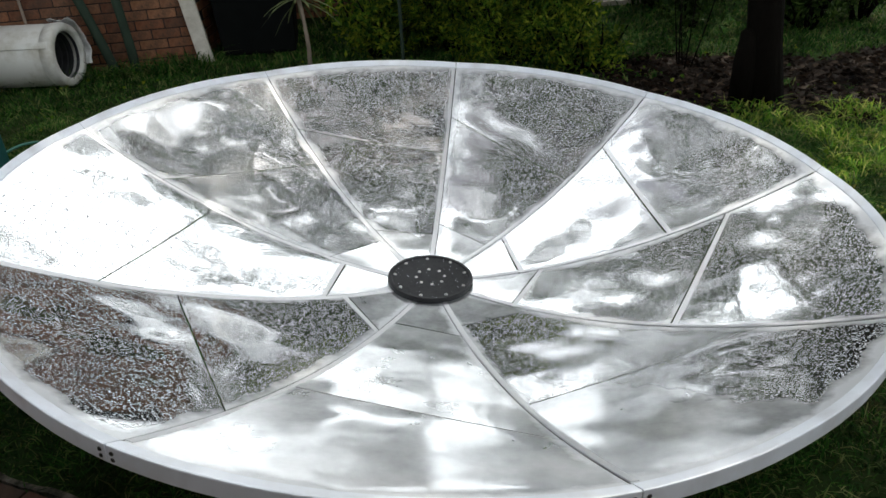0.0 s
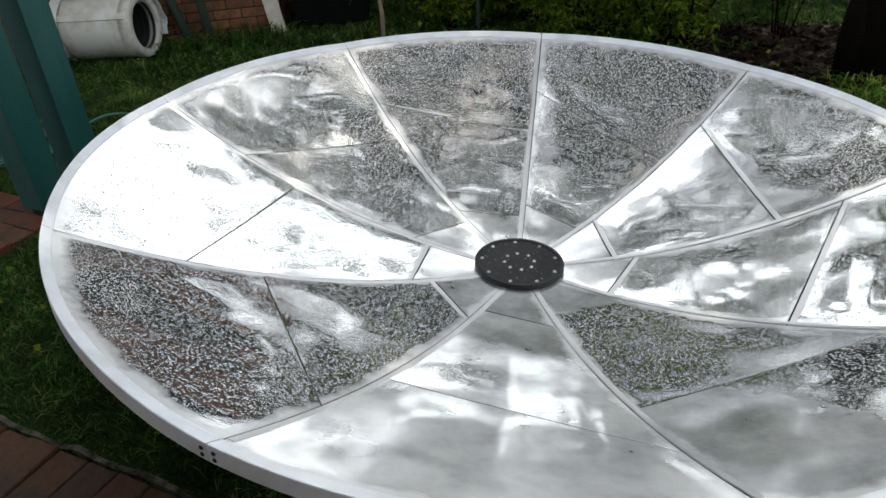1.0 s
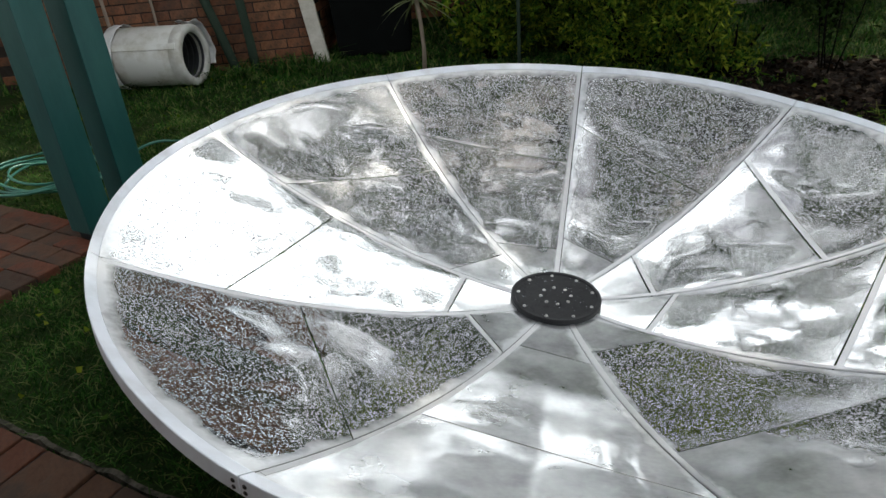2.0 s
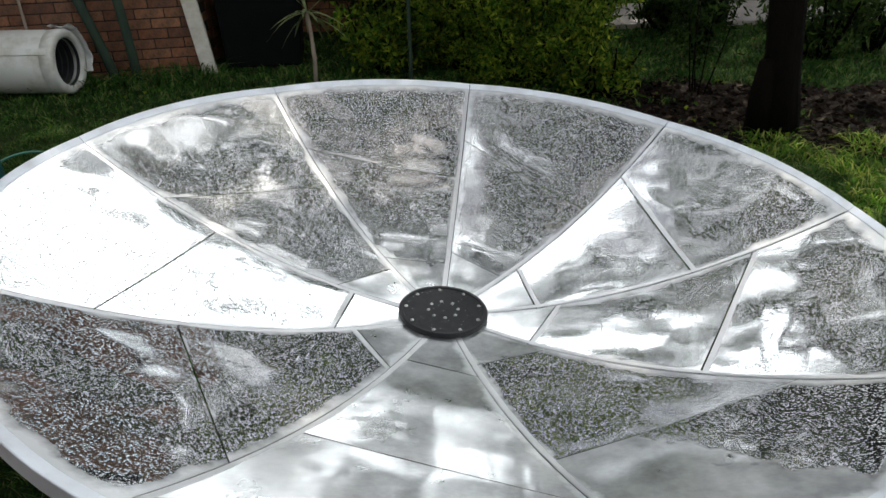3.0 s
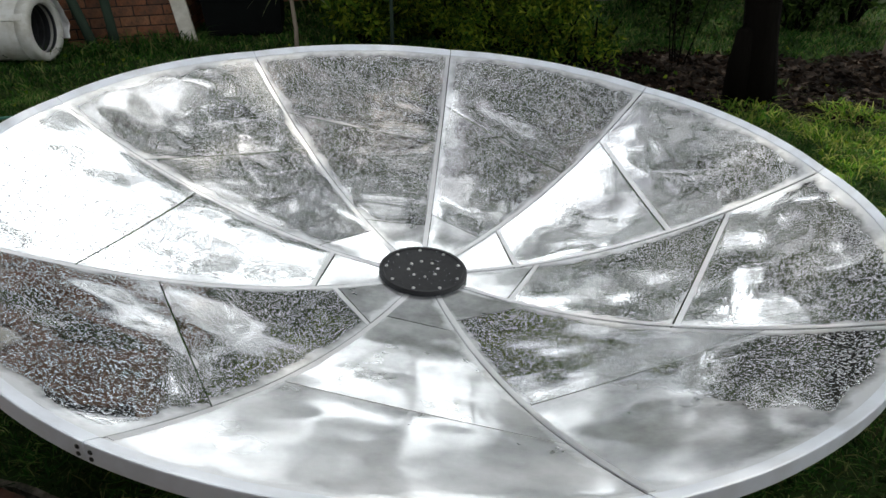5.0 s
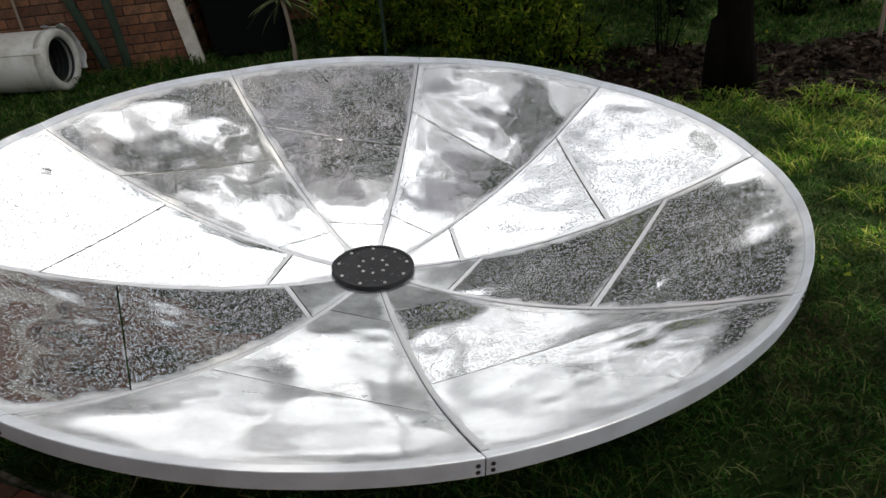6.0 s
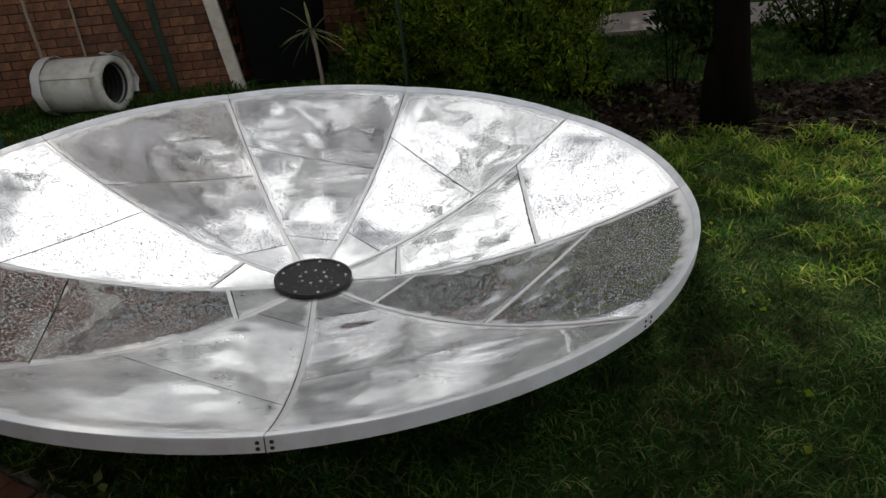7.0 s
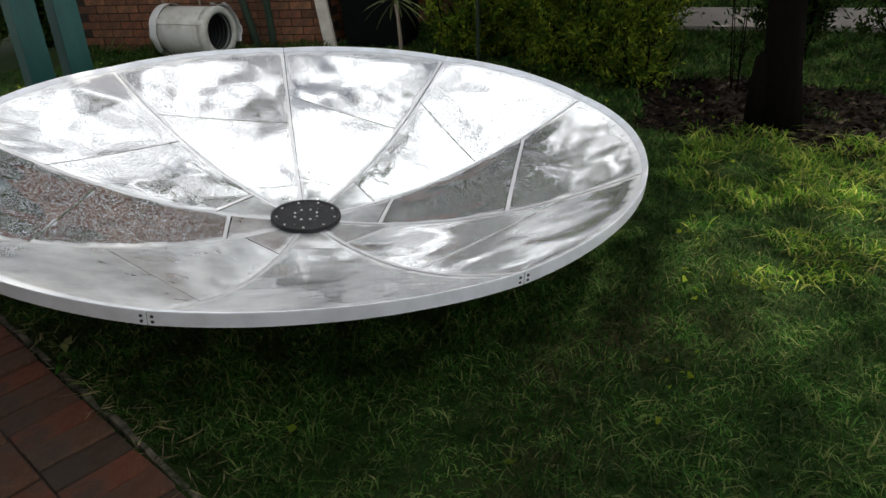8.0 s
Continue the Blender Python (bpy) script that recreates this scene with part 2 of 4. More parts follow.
m = Mat("milky_plastic_wrap", 0.3)
m.b.inputs["Transmission Weight"].default_value = 0.35
WRAP = m.colour(m.mix(m.noise(12.0, 4), (0.78, 0.78, 0.76), (0.9, 0.9, 0.9))).bump(m.noise(22.0, 4), 0.6, 0.02).m
m = Mat("dark_drum_lining", 0.35, 0.5)
LINING = m.colour(m.mix(m.noise(12.0), (0.03, 0.032, 0.035), (0.09, 0.092, 0.095))).m
m = Mat("near_black", 0.8, spec=0.04)
NEAR_BLACK = m.colour(m.mix(m.noise(8.0), (0.003, 0.0035, 0.0035), (0.007, 0.008, 0.008))).bump(m.noise(50.0), 0.1, 0.004).m
m = Mat("green_hose_rubber", 0.35)
HOSE = m.colour(m.mix(m.noise(6.0), (0.02, 0.12, 0.09), (0.06, 0.22, 0.16))).m
m = Mat("mossy_stake", 0.9, spec=0.1)
STAKE = m.colour(m.mix(m.noise(12.0, 5, 0.6, (1, 1, 0.3)), (0.016, 0.03, 0.022), (0.05, 0.07, 0.05))).bump(m.noise(35.0), 0.4, 0.006).m
m = Mat("grey_concrete", 0.9)
CONCRETE = m.colour(m.mix(m.noise(4.0, 6, 0.65), (0.24, 0.21, 0.19), (0.40, 0.36, 0.33))).bump(m.noise(60.0), 0.4, 0.005).m
m = Mat("mossy_mortar", 0.95, spec=0.1)
HAUNCH = m.colour(m.mix(m.ramp(m.noise(14.0, 6, 0.7), (0.40, (0, 0, 0)), (0.66, (1, 1, 1))), (0.035, 0.036, 0.024), (0.19, 0.165, 0.13))).bump(m.noise(55.0, 5), 0.8, 0.010).m
m = Mat("roof_sheet", 0.5, 0.2)
ROOF = m.colour(m.mix(m.noise(3.0), (0.10, 0.10, 0.10), (0.16, 0.155, 0.15))).m


# ---- mesh helpers ----
def mesh_of(name, verts, faces, mat, smooth=False):
    me = bpy.data.meshes.new(name)
    me.from_pydata([tuple(v) for v in verts], [], [tuple(f) for f in faces])
    me.materials.append(mat)
    if smooth:
        me.shade_smooth()
    me.update()
    return me


def piece(name, me, parent=None, m=None, label=""):
    ob = new(name, me)
    if parent is not None:
        ob.parent = parent
    if m is not None:
        ob.matrix_basis = m
    return tagged(ob, label)


def thing(name, m, label, category, group="", kind=""):
    ob = new(name)
    ob.matrix_basis = m
    return tagged(ob, label, category, group, kind)


def part(name, bm, mat, parent=None, label="", smooth=False):
    """Links a bmesh as one mesh object under a thing or a part."""
    bmesh.ops.recalc_face_normals(bm, faces=bm.faces)
    me = bpy.data.meshes.new(name)
    bm.to_mesh(me)
    bm.free()
    me.materials.append(mat)
    if smooth:
        me.shade_smooth()
    return piece(name, me, parent, None, label)


def box_bm(sx, sy, sz, at=(0, 0, 0), bevel=0.0, bm=None):
    bm = bm or bmesh.new()
    made = bmesh.ops.create_cube(bm, size=1.0, matrix=Matrix.Translation(at) @ Matrix.Diagonal((sx, sy, sz, 1)))
    if bevel:
        edges = list({e for v in made["verts"] for e in v.link_edges})
        bmesh.ops.bevel(bm, geom=edges, offset=bevel, segments=2, affect="EDGES", profile=0.6)
    return bm


def tube(points, radii, sides=10, wobble=0.0, seed=0):
    """Verts and faces of a closed tapered tube along points."""
    rnd = random.Random(seed)
    verts, faces = [], []
    pts = [Vector(p) for p in points]
    for i, p in enumerate(pts):
        way = (pts[min(i + 1, len(pts) - 1)] - pts[max(i - 1, 0)]).normalized()
        side = way.orthogonal().normalized() if abs(way.z) < 0.9 else Vector((1, 0, 0)).cross(way).normalized()
        other = way.cross(side)
        for k in range(sides):
            a = 2 * math.pi * k / sides
            r = radii[i] * (1 + wobble * rnd.uniform(-1, 1))
            verts.append(p + (side * math.cos(a) + other * math.sin(a)) * r)
    n = len(pts)
    for i in range(n - 1):
        for k in range(sides):
            a, b = i * sides + k, i * sides + (k + 1) % sides
            faces.append((a, b, b + sides, a + sides))
    faces.append(tuple(range(sides))[::-1])
    faces.append(tuple(range((n - 1) * sides, n * sides)))
    return verts, faces


def joined(sets):
    verts, faces = [], []
    for v, f in sets:
        o = len(verts)
        verts += list(v)
        faces += [tuple(i + o for i in q) for q in f]
    return verts, faces


def leaves(centres, length, width, rng, droop=0.2, spread=1.0):
    """One four-cornered leaf at each centre, turned at random: verts and faces as arrays."""
    n = len(centres)
    d = rng.normal(size=(n, 3)) * (1, 1, spread)
    d[:, 2] -= droop
    d /= np.linalg.norm(d, axis=1)[:, None]
    s = np.cross(d, rng.normal(size=(n, 3)))
    s /= np.linalg.norm(s, axis=1)[:, None]
    k = rng.uniform(0.6, 1.3, (n, 1))
    up = np.cross(d, s) * k * width * 0.25
    v = np.stack([centres, centres + d * length * k * 0.5 + s * width * k * 0.5 + up, centres + d * length * k, centres + d * length * k * 0.5 - s * width * k * 0.5 + up], 1)
    return v.reshape(-1, 3), np.arange(4 * n).reshape(n, 4)


def fast_mesh(name, verts, faces, mat):
    me = bpy.data.meshes.new(name)
    me.vertices.add(len(verts))
    me.vertices.foreach_set("co", np.asarray(verts, dtype=np.float32).ravel())
    faces = np.asarray(faces, dtype=np.int32)
    me.loops.add(faces.size)
    me.loops.foreach_set("vertex_index", faces.ravel())
    me.polygons.add(len(faces))
    me.polygons.foreach_set("loop_start", np.arange(len(faces), dtype=np.int32) * faces.shape[1])
    me.materials.append(mat)
    me.update(calc_edges=True)
    return me


# ---- ground ----
EDGE = Vector((0.959, -0.282, 0)).normalized()      # along the paving's edge
ACROSS = Vector((0.282, 0.959, 0)).normalized()     # from the paving on to the lawn
PAVE_FRONT, PAVE_LEFT, PAVE_FAR = -1.348, -2.245, -0.20


def ground_z(x, y):
    """Gentle lumps of the lawn; level under the dish."""
    far = min(1.0, max(0.0, (math.hypot(x, y) - 1.2) / 1.5))
    return 0.018 * far * (noise.noise((x * 0.9, y * 0.9, 3.1)) + 0.5 * noise.noise((x * 2.3, y * 2.3, 7.7))) - 0.012


def paved(x, y):
    a, b = x * EDGE.x + y * EDGE.y, x * ACROSS.x + y * ACROSS.y
    return b < PAVE_FRONT or (a < PAVE_LEFT and b < PAVE_FAR)


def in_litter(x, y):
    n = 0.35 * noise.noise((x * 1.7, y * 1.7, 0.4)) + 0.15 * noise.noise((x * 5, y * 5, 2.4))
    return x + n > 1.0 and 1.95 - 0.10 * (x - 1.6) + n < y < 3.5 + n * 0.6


def axis_steps(reach, count):
    s = np.linspace(-1, 1, count)
    k = 5.5
    return np.sinh(k * s) / math.sinh(k) * reach


steps = axis_steps(90.0, 161)
gv = [(x, y + 1.0, ground_z(x, y + 1.0)) for y in steps for x in steps]
gn = len(steps)
gf = [(j * gn + i, j * gn + i + 1, (j + 1) * gn + i + 1, (j + 1) * gn + i) for j in range(gn - 1) for i in range(gn - 1)]
gme = mesh_of("ground", gv, gf, SOIL, True)
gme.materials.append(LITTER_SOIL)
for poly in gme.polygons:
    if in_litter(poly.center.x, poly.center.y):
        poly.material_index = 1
tagged(piece("ground", gme), "lawn soil with patchy mown grass", "ground", kind="structure")

# ---- the dish ----
R, DEPTH = 1.5, 0.4395                               # radius to the rim's inner edge; depth of the bowl
TILT = Matrix(((0.9968, -0.0008, 0.0797), (0.0, 1.0, 0.01), (-0.0797, -0.01, 0.9968)))
dish = thing("solar_dish", Matrix.Translation(TILT @ Vector((0, 0, -DEPTH)) + Vector((0, 0, 0.4934))) @ TILT.to_4x4(),
             "large parabolic dish of nine polished aluminium petals wet with rain", "solar dish")
RIB_TURN = (-0.002, -0.007, 0.001, 0.009, 0.005, 0.011, 0.001, -0.017, -0.001)      # each rib's slip from even spacing, radians
RIM_OUT = (0.0, -0.002, -0.003, 0.0, 0.0, -0.002, 0.002, 0.001, 0.001)     # unevenness of the rim, in radii
RIM_UP = (0.0, 0.0, 0.001, 0.003, 0.0, -0.001, -0.001, 0.0, -0.001)


def rib_angle(k):
    """Rib k, numbered clockwise from the one at the far left."""
    return radians(210 - 40 * k) + RIB_TURN[k % 9]


def uneven(table, k, u):
    s = u * u * (3 - 2 * u)
    return table[k % 9] * (1 - s) + table[(k + 1) % 9] * s


def smooth_step(x):
    x = min(1.0, max(0.0, x))
    return x * x * (3 - 2 * x)


def bowl(k, u, s, lift=0.0):
    """The place on petal k, at u (0 to 1) across it and s radii out, from the bowl's lowest point."""
    a = rib_angle(k) * (1 - u) + rib_angle(k + 1) * u
    r = R * s * (1 + uneven(RIM_OUT, k, u) * s)
    z = DEPTH * s * s + R * uneven(RIM_UP, k, u) * s * s
    z += 0.117 * DEPTH * s * s * (1 - (2 * u - 1) ** 2) * (1 - 0.85 * smooth_step((s - 0.72) / 0.28))   # sheets pulled flat from rib to rib
    n = Vector((-math.cos(a) * 2 * DEPTH * s / R, -math.sin(a) * 2 * DEPTH * s / R, 1)).normalized()
    return Vector((r * math.cos(a) - 0.004 * (1 - s) * R, r * math.sin(a) - 0.020 * (1 - s) * R, z)) + n * lift


def wet_at(k, u, s, start):
    """How far rain beads still cover the petal there; some petals have drained or been wiped."""
    outer = start > 0.5
    if start < 0.1:
        return 0.15
    if k == 7:
        return 0.20 + 0.9 * max(0.0, 0.42 - s)
    if k == 6:
        return 1.2 - 1.25 * u if outer else 1.0
    if k == 8:
        return 0.55 + 1.6 * u
    return (1.0, 1.05, 0.90, 1.0, 1.05, 1.1)[k]


def sheet(name, k, lines, nu, nv, mat, thick, buckle, parent, smooth=True):
    """A sheet on petal k between u0, u1 and the radii lines(u) = (inner, outer), with its thickness."""
    verts, faces, inset, rain = [], [], [], []
    u0, u1, radii = lines
    for side in (0, 1):
        for i in range(nu + 1):
            u = u0 + (u1 - u0) * i / nu
            lo, hi = radii(i / nu)
            for j in range(nv + 1):
                s = lo + (hi - lo) * j / nv
                p = bowl(k, u, s)
                edge = min(1.0, 6 * min(i, nu - i) / nu + 0.06) * min(1.0, 5 * min(j, nv - j) / nv + 0.06)
                inset.append(min(min(i, nu - i) / nu * s * R * 0.69, (s - lo) * R + 0.030, (hi - s) * R + (0.030 if hi < 0.99 else -0.006)))
                rain.append(wet_at(k, i / nu, s, lo))
                q = p * 3.1 + Vector((k * 7.3, 0, 0))
                wave = noise.noise(q) + 0.45 * noise.noise(q * 2.3) + 0.06 * noise.noise(q * 5.2)
                verts.append(bowl(k, u, s, buckle * wave * edge + (0 if side == 0 else -thick)))
    n, row = (nu + 1) * (nv + 1), nv + 1
    for i in range(nu):
        for j in range(nv):
            a = i * row + j
            faces.append((a + row, a + row + 1, a + 1, a))
            faces.append((a + n, a + n + 1, a + n + row + 1, a + n + row))
    ring = [i * row for i in range(nu + 1)] + [nu * row + j for j in range(1, nv + 1)] + [i * row + nv for i in range(nu - 1, -1, -1)] + [j for j in range(nv - 1, 0, -1)]
    for a, b in zip(ring, ring[1:] + ring[:1]):
        faces.append((a, b, b + n, a + n))
    me = mesh_of(name, verts, faces, mat, False)
    me.attributes.new("inset", "FLOAT", "POINT").data.foreach_set("value", inset)
    me.attributes.new("wet", "FLOAT", "POINT").data.foreach_set("value", rain)
    bm = bmesh.new()
    bm.from_mesh(me)
    bmesh.ops.recalc_face_normals(bm, faces=bm.faces)
    for f in bm.faces:
        f.smooth = smooth and len(f.verts) == 4
    for e in bm.edges:
        e.smooth = not (len(e.link_faces) == 2 and e.link_faces[0].normal.angle(e.link_faces[1].normal, 0) > 0.7)
    bm.to_mesh(me)
    bm.free()
    return piece(name, me, parent)


# radii of the two cross joints on each petal, at its first and second rib
INNER_SEAM = (0.285, 0.235)
OUTER_SEAM = ((0.778, 0.622), (0.775, 0.620), (0.775, 0.620), (0.785, 0.604), (0.772, 0.630), (0.775, 0.618), (0.785, 0.648), (0.808, 0.636), (0.803, 0.630))


def straight(a, b, u):
    """The radius at u of the straight joint from radius a on one rib to b on the next."""
    t = radians(40)
    return a * b * math.sin(t) / (a * math.sin(t * u) + b * math.sin(t * (1 - u)))


for k in range(9):
    petal = thing("petal", Matrix(), "", "")
    petal.parent = dish
    (a0, b0), (a1, b1) = INNER_SEAM, OUTER_SEAM[k]
    gap = 0.0019
    half = 0.0024
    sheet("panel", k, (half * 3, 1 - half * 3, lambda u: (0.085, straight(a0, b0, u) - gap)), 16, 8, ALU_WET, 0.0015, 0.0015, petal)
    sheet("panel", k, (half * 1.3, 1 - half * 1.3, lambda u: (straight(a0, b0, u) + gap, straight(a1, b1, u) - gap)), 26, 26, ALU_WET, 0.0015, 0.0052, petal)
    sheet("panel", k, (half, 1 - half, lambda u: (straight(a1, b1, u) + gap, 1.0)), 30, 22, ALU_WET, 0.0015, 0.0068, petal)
    # the lapped bands along the cross joints
    for (a, b), wide, where in zip((INNER_SEAM, OUTER_SEAM[k]), (0.012, 0.012), ((0, 4, 5, 8), (4, 5))):
        if k not in where:
            continue
        band = sheet("lap_strip", k, (0.01, 0.99, lambda u, a=a, b=b, w=wide: (straight(a, b, u) + 0.002, straight(a, b, u) + 0.002 + w)), 14, 2, ALU_STRIP, 0.0008, 0.0, petal)
        band.location = (0, 0, 0.0015)

for k in range(9):
    # joint cover along each rib, and the dark rib that shows in the gap
    cover, rib = [], []
    ang = rib_angle(k)
    for rows_, off0, off1, lift in ((cover, 0.0035, 0.021, 0.0020), (rib, -0.022, 0.022, -0.012)):
        for i in range(25):
            s = 0.09 + 0.905 * i / 24
            p = bowl(k, 0.0, s, lift)
            t = Vector((-math.sin(ang), math.cos(ang), 0))
            rows_.append((p + t * off0, p + t * off1))
    for name, rows_, mat, thick in (("joint_strip", cover, ALU_STRIP, 0.0014), ("rib", rib, BACKING, 0.02)):
        verts = [v for row in rows_ for v in row] + [v - Vector((0, 0, thick)) for row in rows_ for v in row]
        n, faces = len(rows_) * 2, []
        for i in range(len(rows_) - 1):
            a = 2 * i
            faces += [(a, a + 1, a + 3, a + 2), (a + n, a + n + 2, a + n + 3, a + n + 1), (a, a + 2, a + 2 + n, a + n), (a + 1, a + 1 + n, a + 3 + n, a + 3)]
        faces += [(0, n, n + 1, 1), (n - 2, n - 1, 2 * n - 1, 2 * n - 2)]
        piece(name, mesh_of(name, verts, faces, mat), dish)

# the rim: nine lengths of folded angle, with four rivets over each joint
# flange carrying on the bowl's slope, then an upright skirt
PROFILE = ((0.0015, -0.0030), (0.0015, 0.0028), (0.0045, 0.0050), (0.0365, 0.0225), (0.0395, 0.0220), (0.0405, 0.0190), (0.0415, -0.0230), (0.0385, -0.0240), (0.0375, 0.0170))


def flange(a):
    """The flange has been bent in a little at the two sides."""
    return 0.52 + 0.48 * math.sin(a) ** 2


for k in range(9):
    verts, faces, n, c = [], [], 20, len(PROFILE)
    for i in range(n + 1):
        u = 0.0015 + 0.997 * i / n
        p = bowl(k, u, 1.0)
        a = rib_angle(k) * (1 - u) + rib_angle(k + 1) * u
        out = Vector((math.cos(a), math.sin(a), 0))
        dent = 0.0012 * noise.noise(p * 6)
        verts += [p + out * (x * flange(a) + dent) + Vector((0, 0, z)) for x, z in PROFILE]
    for i in range(n):
        for j in range(c):
            a, b = i * c + j, i * c + (j + 1) % c
            faces.append((a, b, b + c, a + c))
    faces += [tuple(range(c))[::-1], tuple(range(n * c, n * c + c))]
    bm = bmesh.new()
    bm.from_mesh(mesh_of("rim_length", verts, faces, RIM))
    part("rim_length", bm, RIM, dish)

bm = bmesh.new()
bmesh.ops.create_uvsphere(bm, u_segments=8, v_segments=5, radius=0.0055, matrix=Matrix.Diagonal((1, 1, 0.5, 1)))
rivet_me = bpy.data.meshes.new("rivet")
bm.to_mesh(rivet_me)
bm.free()
rivet_me.materials.append(BACKING)
for k in range(9):
    for da in (-0.010, 0.010):
        for z in (0.006, -0.011):
            a = rib_angle(k) + da
            p = bowl(k, 0.0, 1.0)
            base = Vector((math.cos(a), math.sin(a), 0)) * (math.hypot(p.x, p.y) + 0.0412 * flange(a)) + Vector((0, 0, p.z + z))
            piece("rivet", rivet_me, dish, Matrix.Translation(base) @ Vector((math.cos(a), math.sin(a), 0)).to_track_quat("Z", "Y").to_matrix().to_4x4())

# hub plate
hub_at = Vector((-0.008, -0.027, 0.016))
hub = thing("hub_plate", Matrix.Translation(hub_at), "", "")
hub.parent = dish
tagged(hub, "round black steel hub plate beaded with rain")
HR = 0.1665
prof = ((0.0, 0.006), (0.150, 0.006), (0.153, 0.010), (0.164, 0.011), (HR, 0.008), (HR, -0.010), (0.0, -0.010))
verts, faces, seg = [], [], 56
for i in range(seg):
    a = 2 * math.pi * i / seg
    verts += [(r * math.cos(a), r * math.sin(a), z) for r, z in prof[1:6]]
for i in range(seg):
    j = (i + 1) % seg
    faces += [(i * 5 + q, j * 5 + q, j * 5 + q + 1, i * 5 + q + 1) for q in range(4)]
faces += [tuple(i * 5 for i in range(seg)), tuple(i * 5 + 4 for i in range(seg))[::-1]]
bm = bmesh.new()
bm.from_mesh(mesh_of("plate", verts, faces, BLACK))
part("plate", bm, BLACK, hub)
bm = bmesh.new()
bmesh.ops.create_uvsphere(bm, u_segments=8, v_segments=6, radius=0.0048, matrix=Matrix.Diagonal((1, 1, 0.7, 1)))
bmesh.ops.create_cone(bm, cap_ends=True, segments=12, radius1=0.0066, radius2=0.0066, depth=0.0014, matrix=Matrix.Translation((0, 0, -0.002)))
bolt_me = bpy.data.meshes.new("bolt")
bm.to_mesh(bolt_me)
bm.free()
bolt_me.materials.append(ZINC)
for count, ring, turn in ((8, 0.056, 0.2), (9, 0.140, 0.35)):
    for i in range(count):
        a = turn + 2 * math.pi * i / count
        piece("bolt", bolt_me, hub, pose(ring * math.cos(a), ring * math.sin(a), 0.0088, 0, 0, 20 * i))
rng = np.random.default_rng(4)
drops = []
for i in range(240):
    a, r, s = rng.uniform(0, 6.283), 0.148 * math.sqrt(rng.uniform(0, 1)), rng.uniform(0.0016, 0.0050)
    ringv = [(r * math.cos(a) + s * math.cos(q) * f, r * math.sin(a) + s * math.sin(q) * f, 0.0062 + h * s) for f, h in ((1.0, 0.0), (0.75, 0.45)) for q in np.linspace(0, 5.236, 6)]
    ringv.append((r * math.cos(a), r * math.sin(a), 0.0062 + 0.62 * s))
    drops.append((ringv, [(q, (q + 1) % 6, 6 + (q + 1) % 6, 6 + q) for q in range(6)] + [(6 + q, 6 + (q + 1) % 6, 12) for q in range(6)]))
drop_ob = piece("rain_bead", mesh_of("rain_bead", *joined(drops), WATER, True), hub, None, "clear beads of rain water")
tagged(drop_ob, kind="stuff")
# the boss under the bowl, which stands on the lawn
part("base_boss", bmesh.ops.create_cone(b := bmesh.new(), cap_ends=True, segments=32, radius1=0.20, radius2=0.24, depth=0.085, matrix=Matrix.Translation((0, -0.02, -0.045))) and b, BACKING, dish)

# ---- paving ----
def paver_mesh(lx, ly, h=0.05):
    b = box_bm(lx, ly, h, (0, 0, -h / 2), 0.005)
    me = bpy.data.meshes.new("paver")
    b.to_mesh(me)
    b.free()
    me.materials.append(PAVER)
    return me


PW, PL = 0.112, 0.227
long_me, cross_me = paver_mesh(PL, PW), paver_mesh(PW, PL)
TURN_E = math.degrees(math.atan2(EDGE.y, EDGE.x))
bed = []
for a0, a1, b0, b1 in ((-5.5, 5.0, -5.0, PAVE_FRONT - 0.005), (-5.5, PAVE_LEFT - 0.005, PAVE_FRONT - 0.005, PAVE_FAR - 0.005)):
    o = len(bed)
    bed += [EDGE * a + ACROSS * b + Vector((0, 0, z)) for z in (0.012, -0.06) for a, b in ((a0, b0), (a1, b0), (a1, b1), (a0, b1))]
bf = [tuple(o + i for i in f) for o in (0, 8) for f in ((0, 1, 2, 3), (7, 6, 5, 4), (0, 4, 5, 1), (1, 5, 6, 2), (2, 6, 7, 3), (3, 7, 4, 0))]
paving = tagged(piece("pavement", mesh_of("pavement", bed, bf, MORTAR)), "worn red clay brick paving with dark sandy joints", "paving", kind="structure")
rnd = random.Random(11)


def lay(me, a, b):
    p = EDGE * a + ACROSS * b
    piece("paver", me, paving, pose(p.x, p.y, 0.022 + rnd.uniform(-0.007, 0.005), rnd.uniform(-1.6, 1.6), rnd.uniform(-1.4, 1.4), TURN_E + rnd.uniform(-2.0, 2.0)))


a = -3.4
while a < 1.7:                                        # soldier course along the lawn
    lay(cross_me, a, PAVE_FRONT - PL / 2)
    a += PW + 0.006
for row in range(5):                                  # stretcher courses behind it
    b = PAVE_FRONT - PL - 0.006 - PW / 2 - row * (PW + 0.006)
    a = -3.4 + (row % 2) * 0.117
    while a < 1.5:
        lay(long_me, a, b)
        a += PL + 0.007
a = PAVE_LEFT - PL / 2
b = PAVE_FAR - PW / 2
while b > PAVE_FRONT:                                 # the arm beside the post
    lay(long_me, a, b)
    for q in range(1, 5):
        lay(long_me, a - q * (PL + 0.007) + (0.1 if int(b * 100) % 2 else 0.0), b)
    b -= PW + 0.006

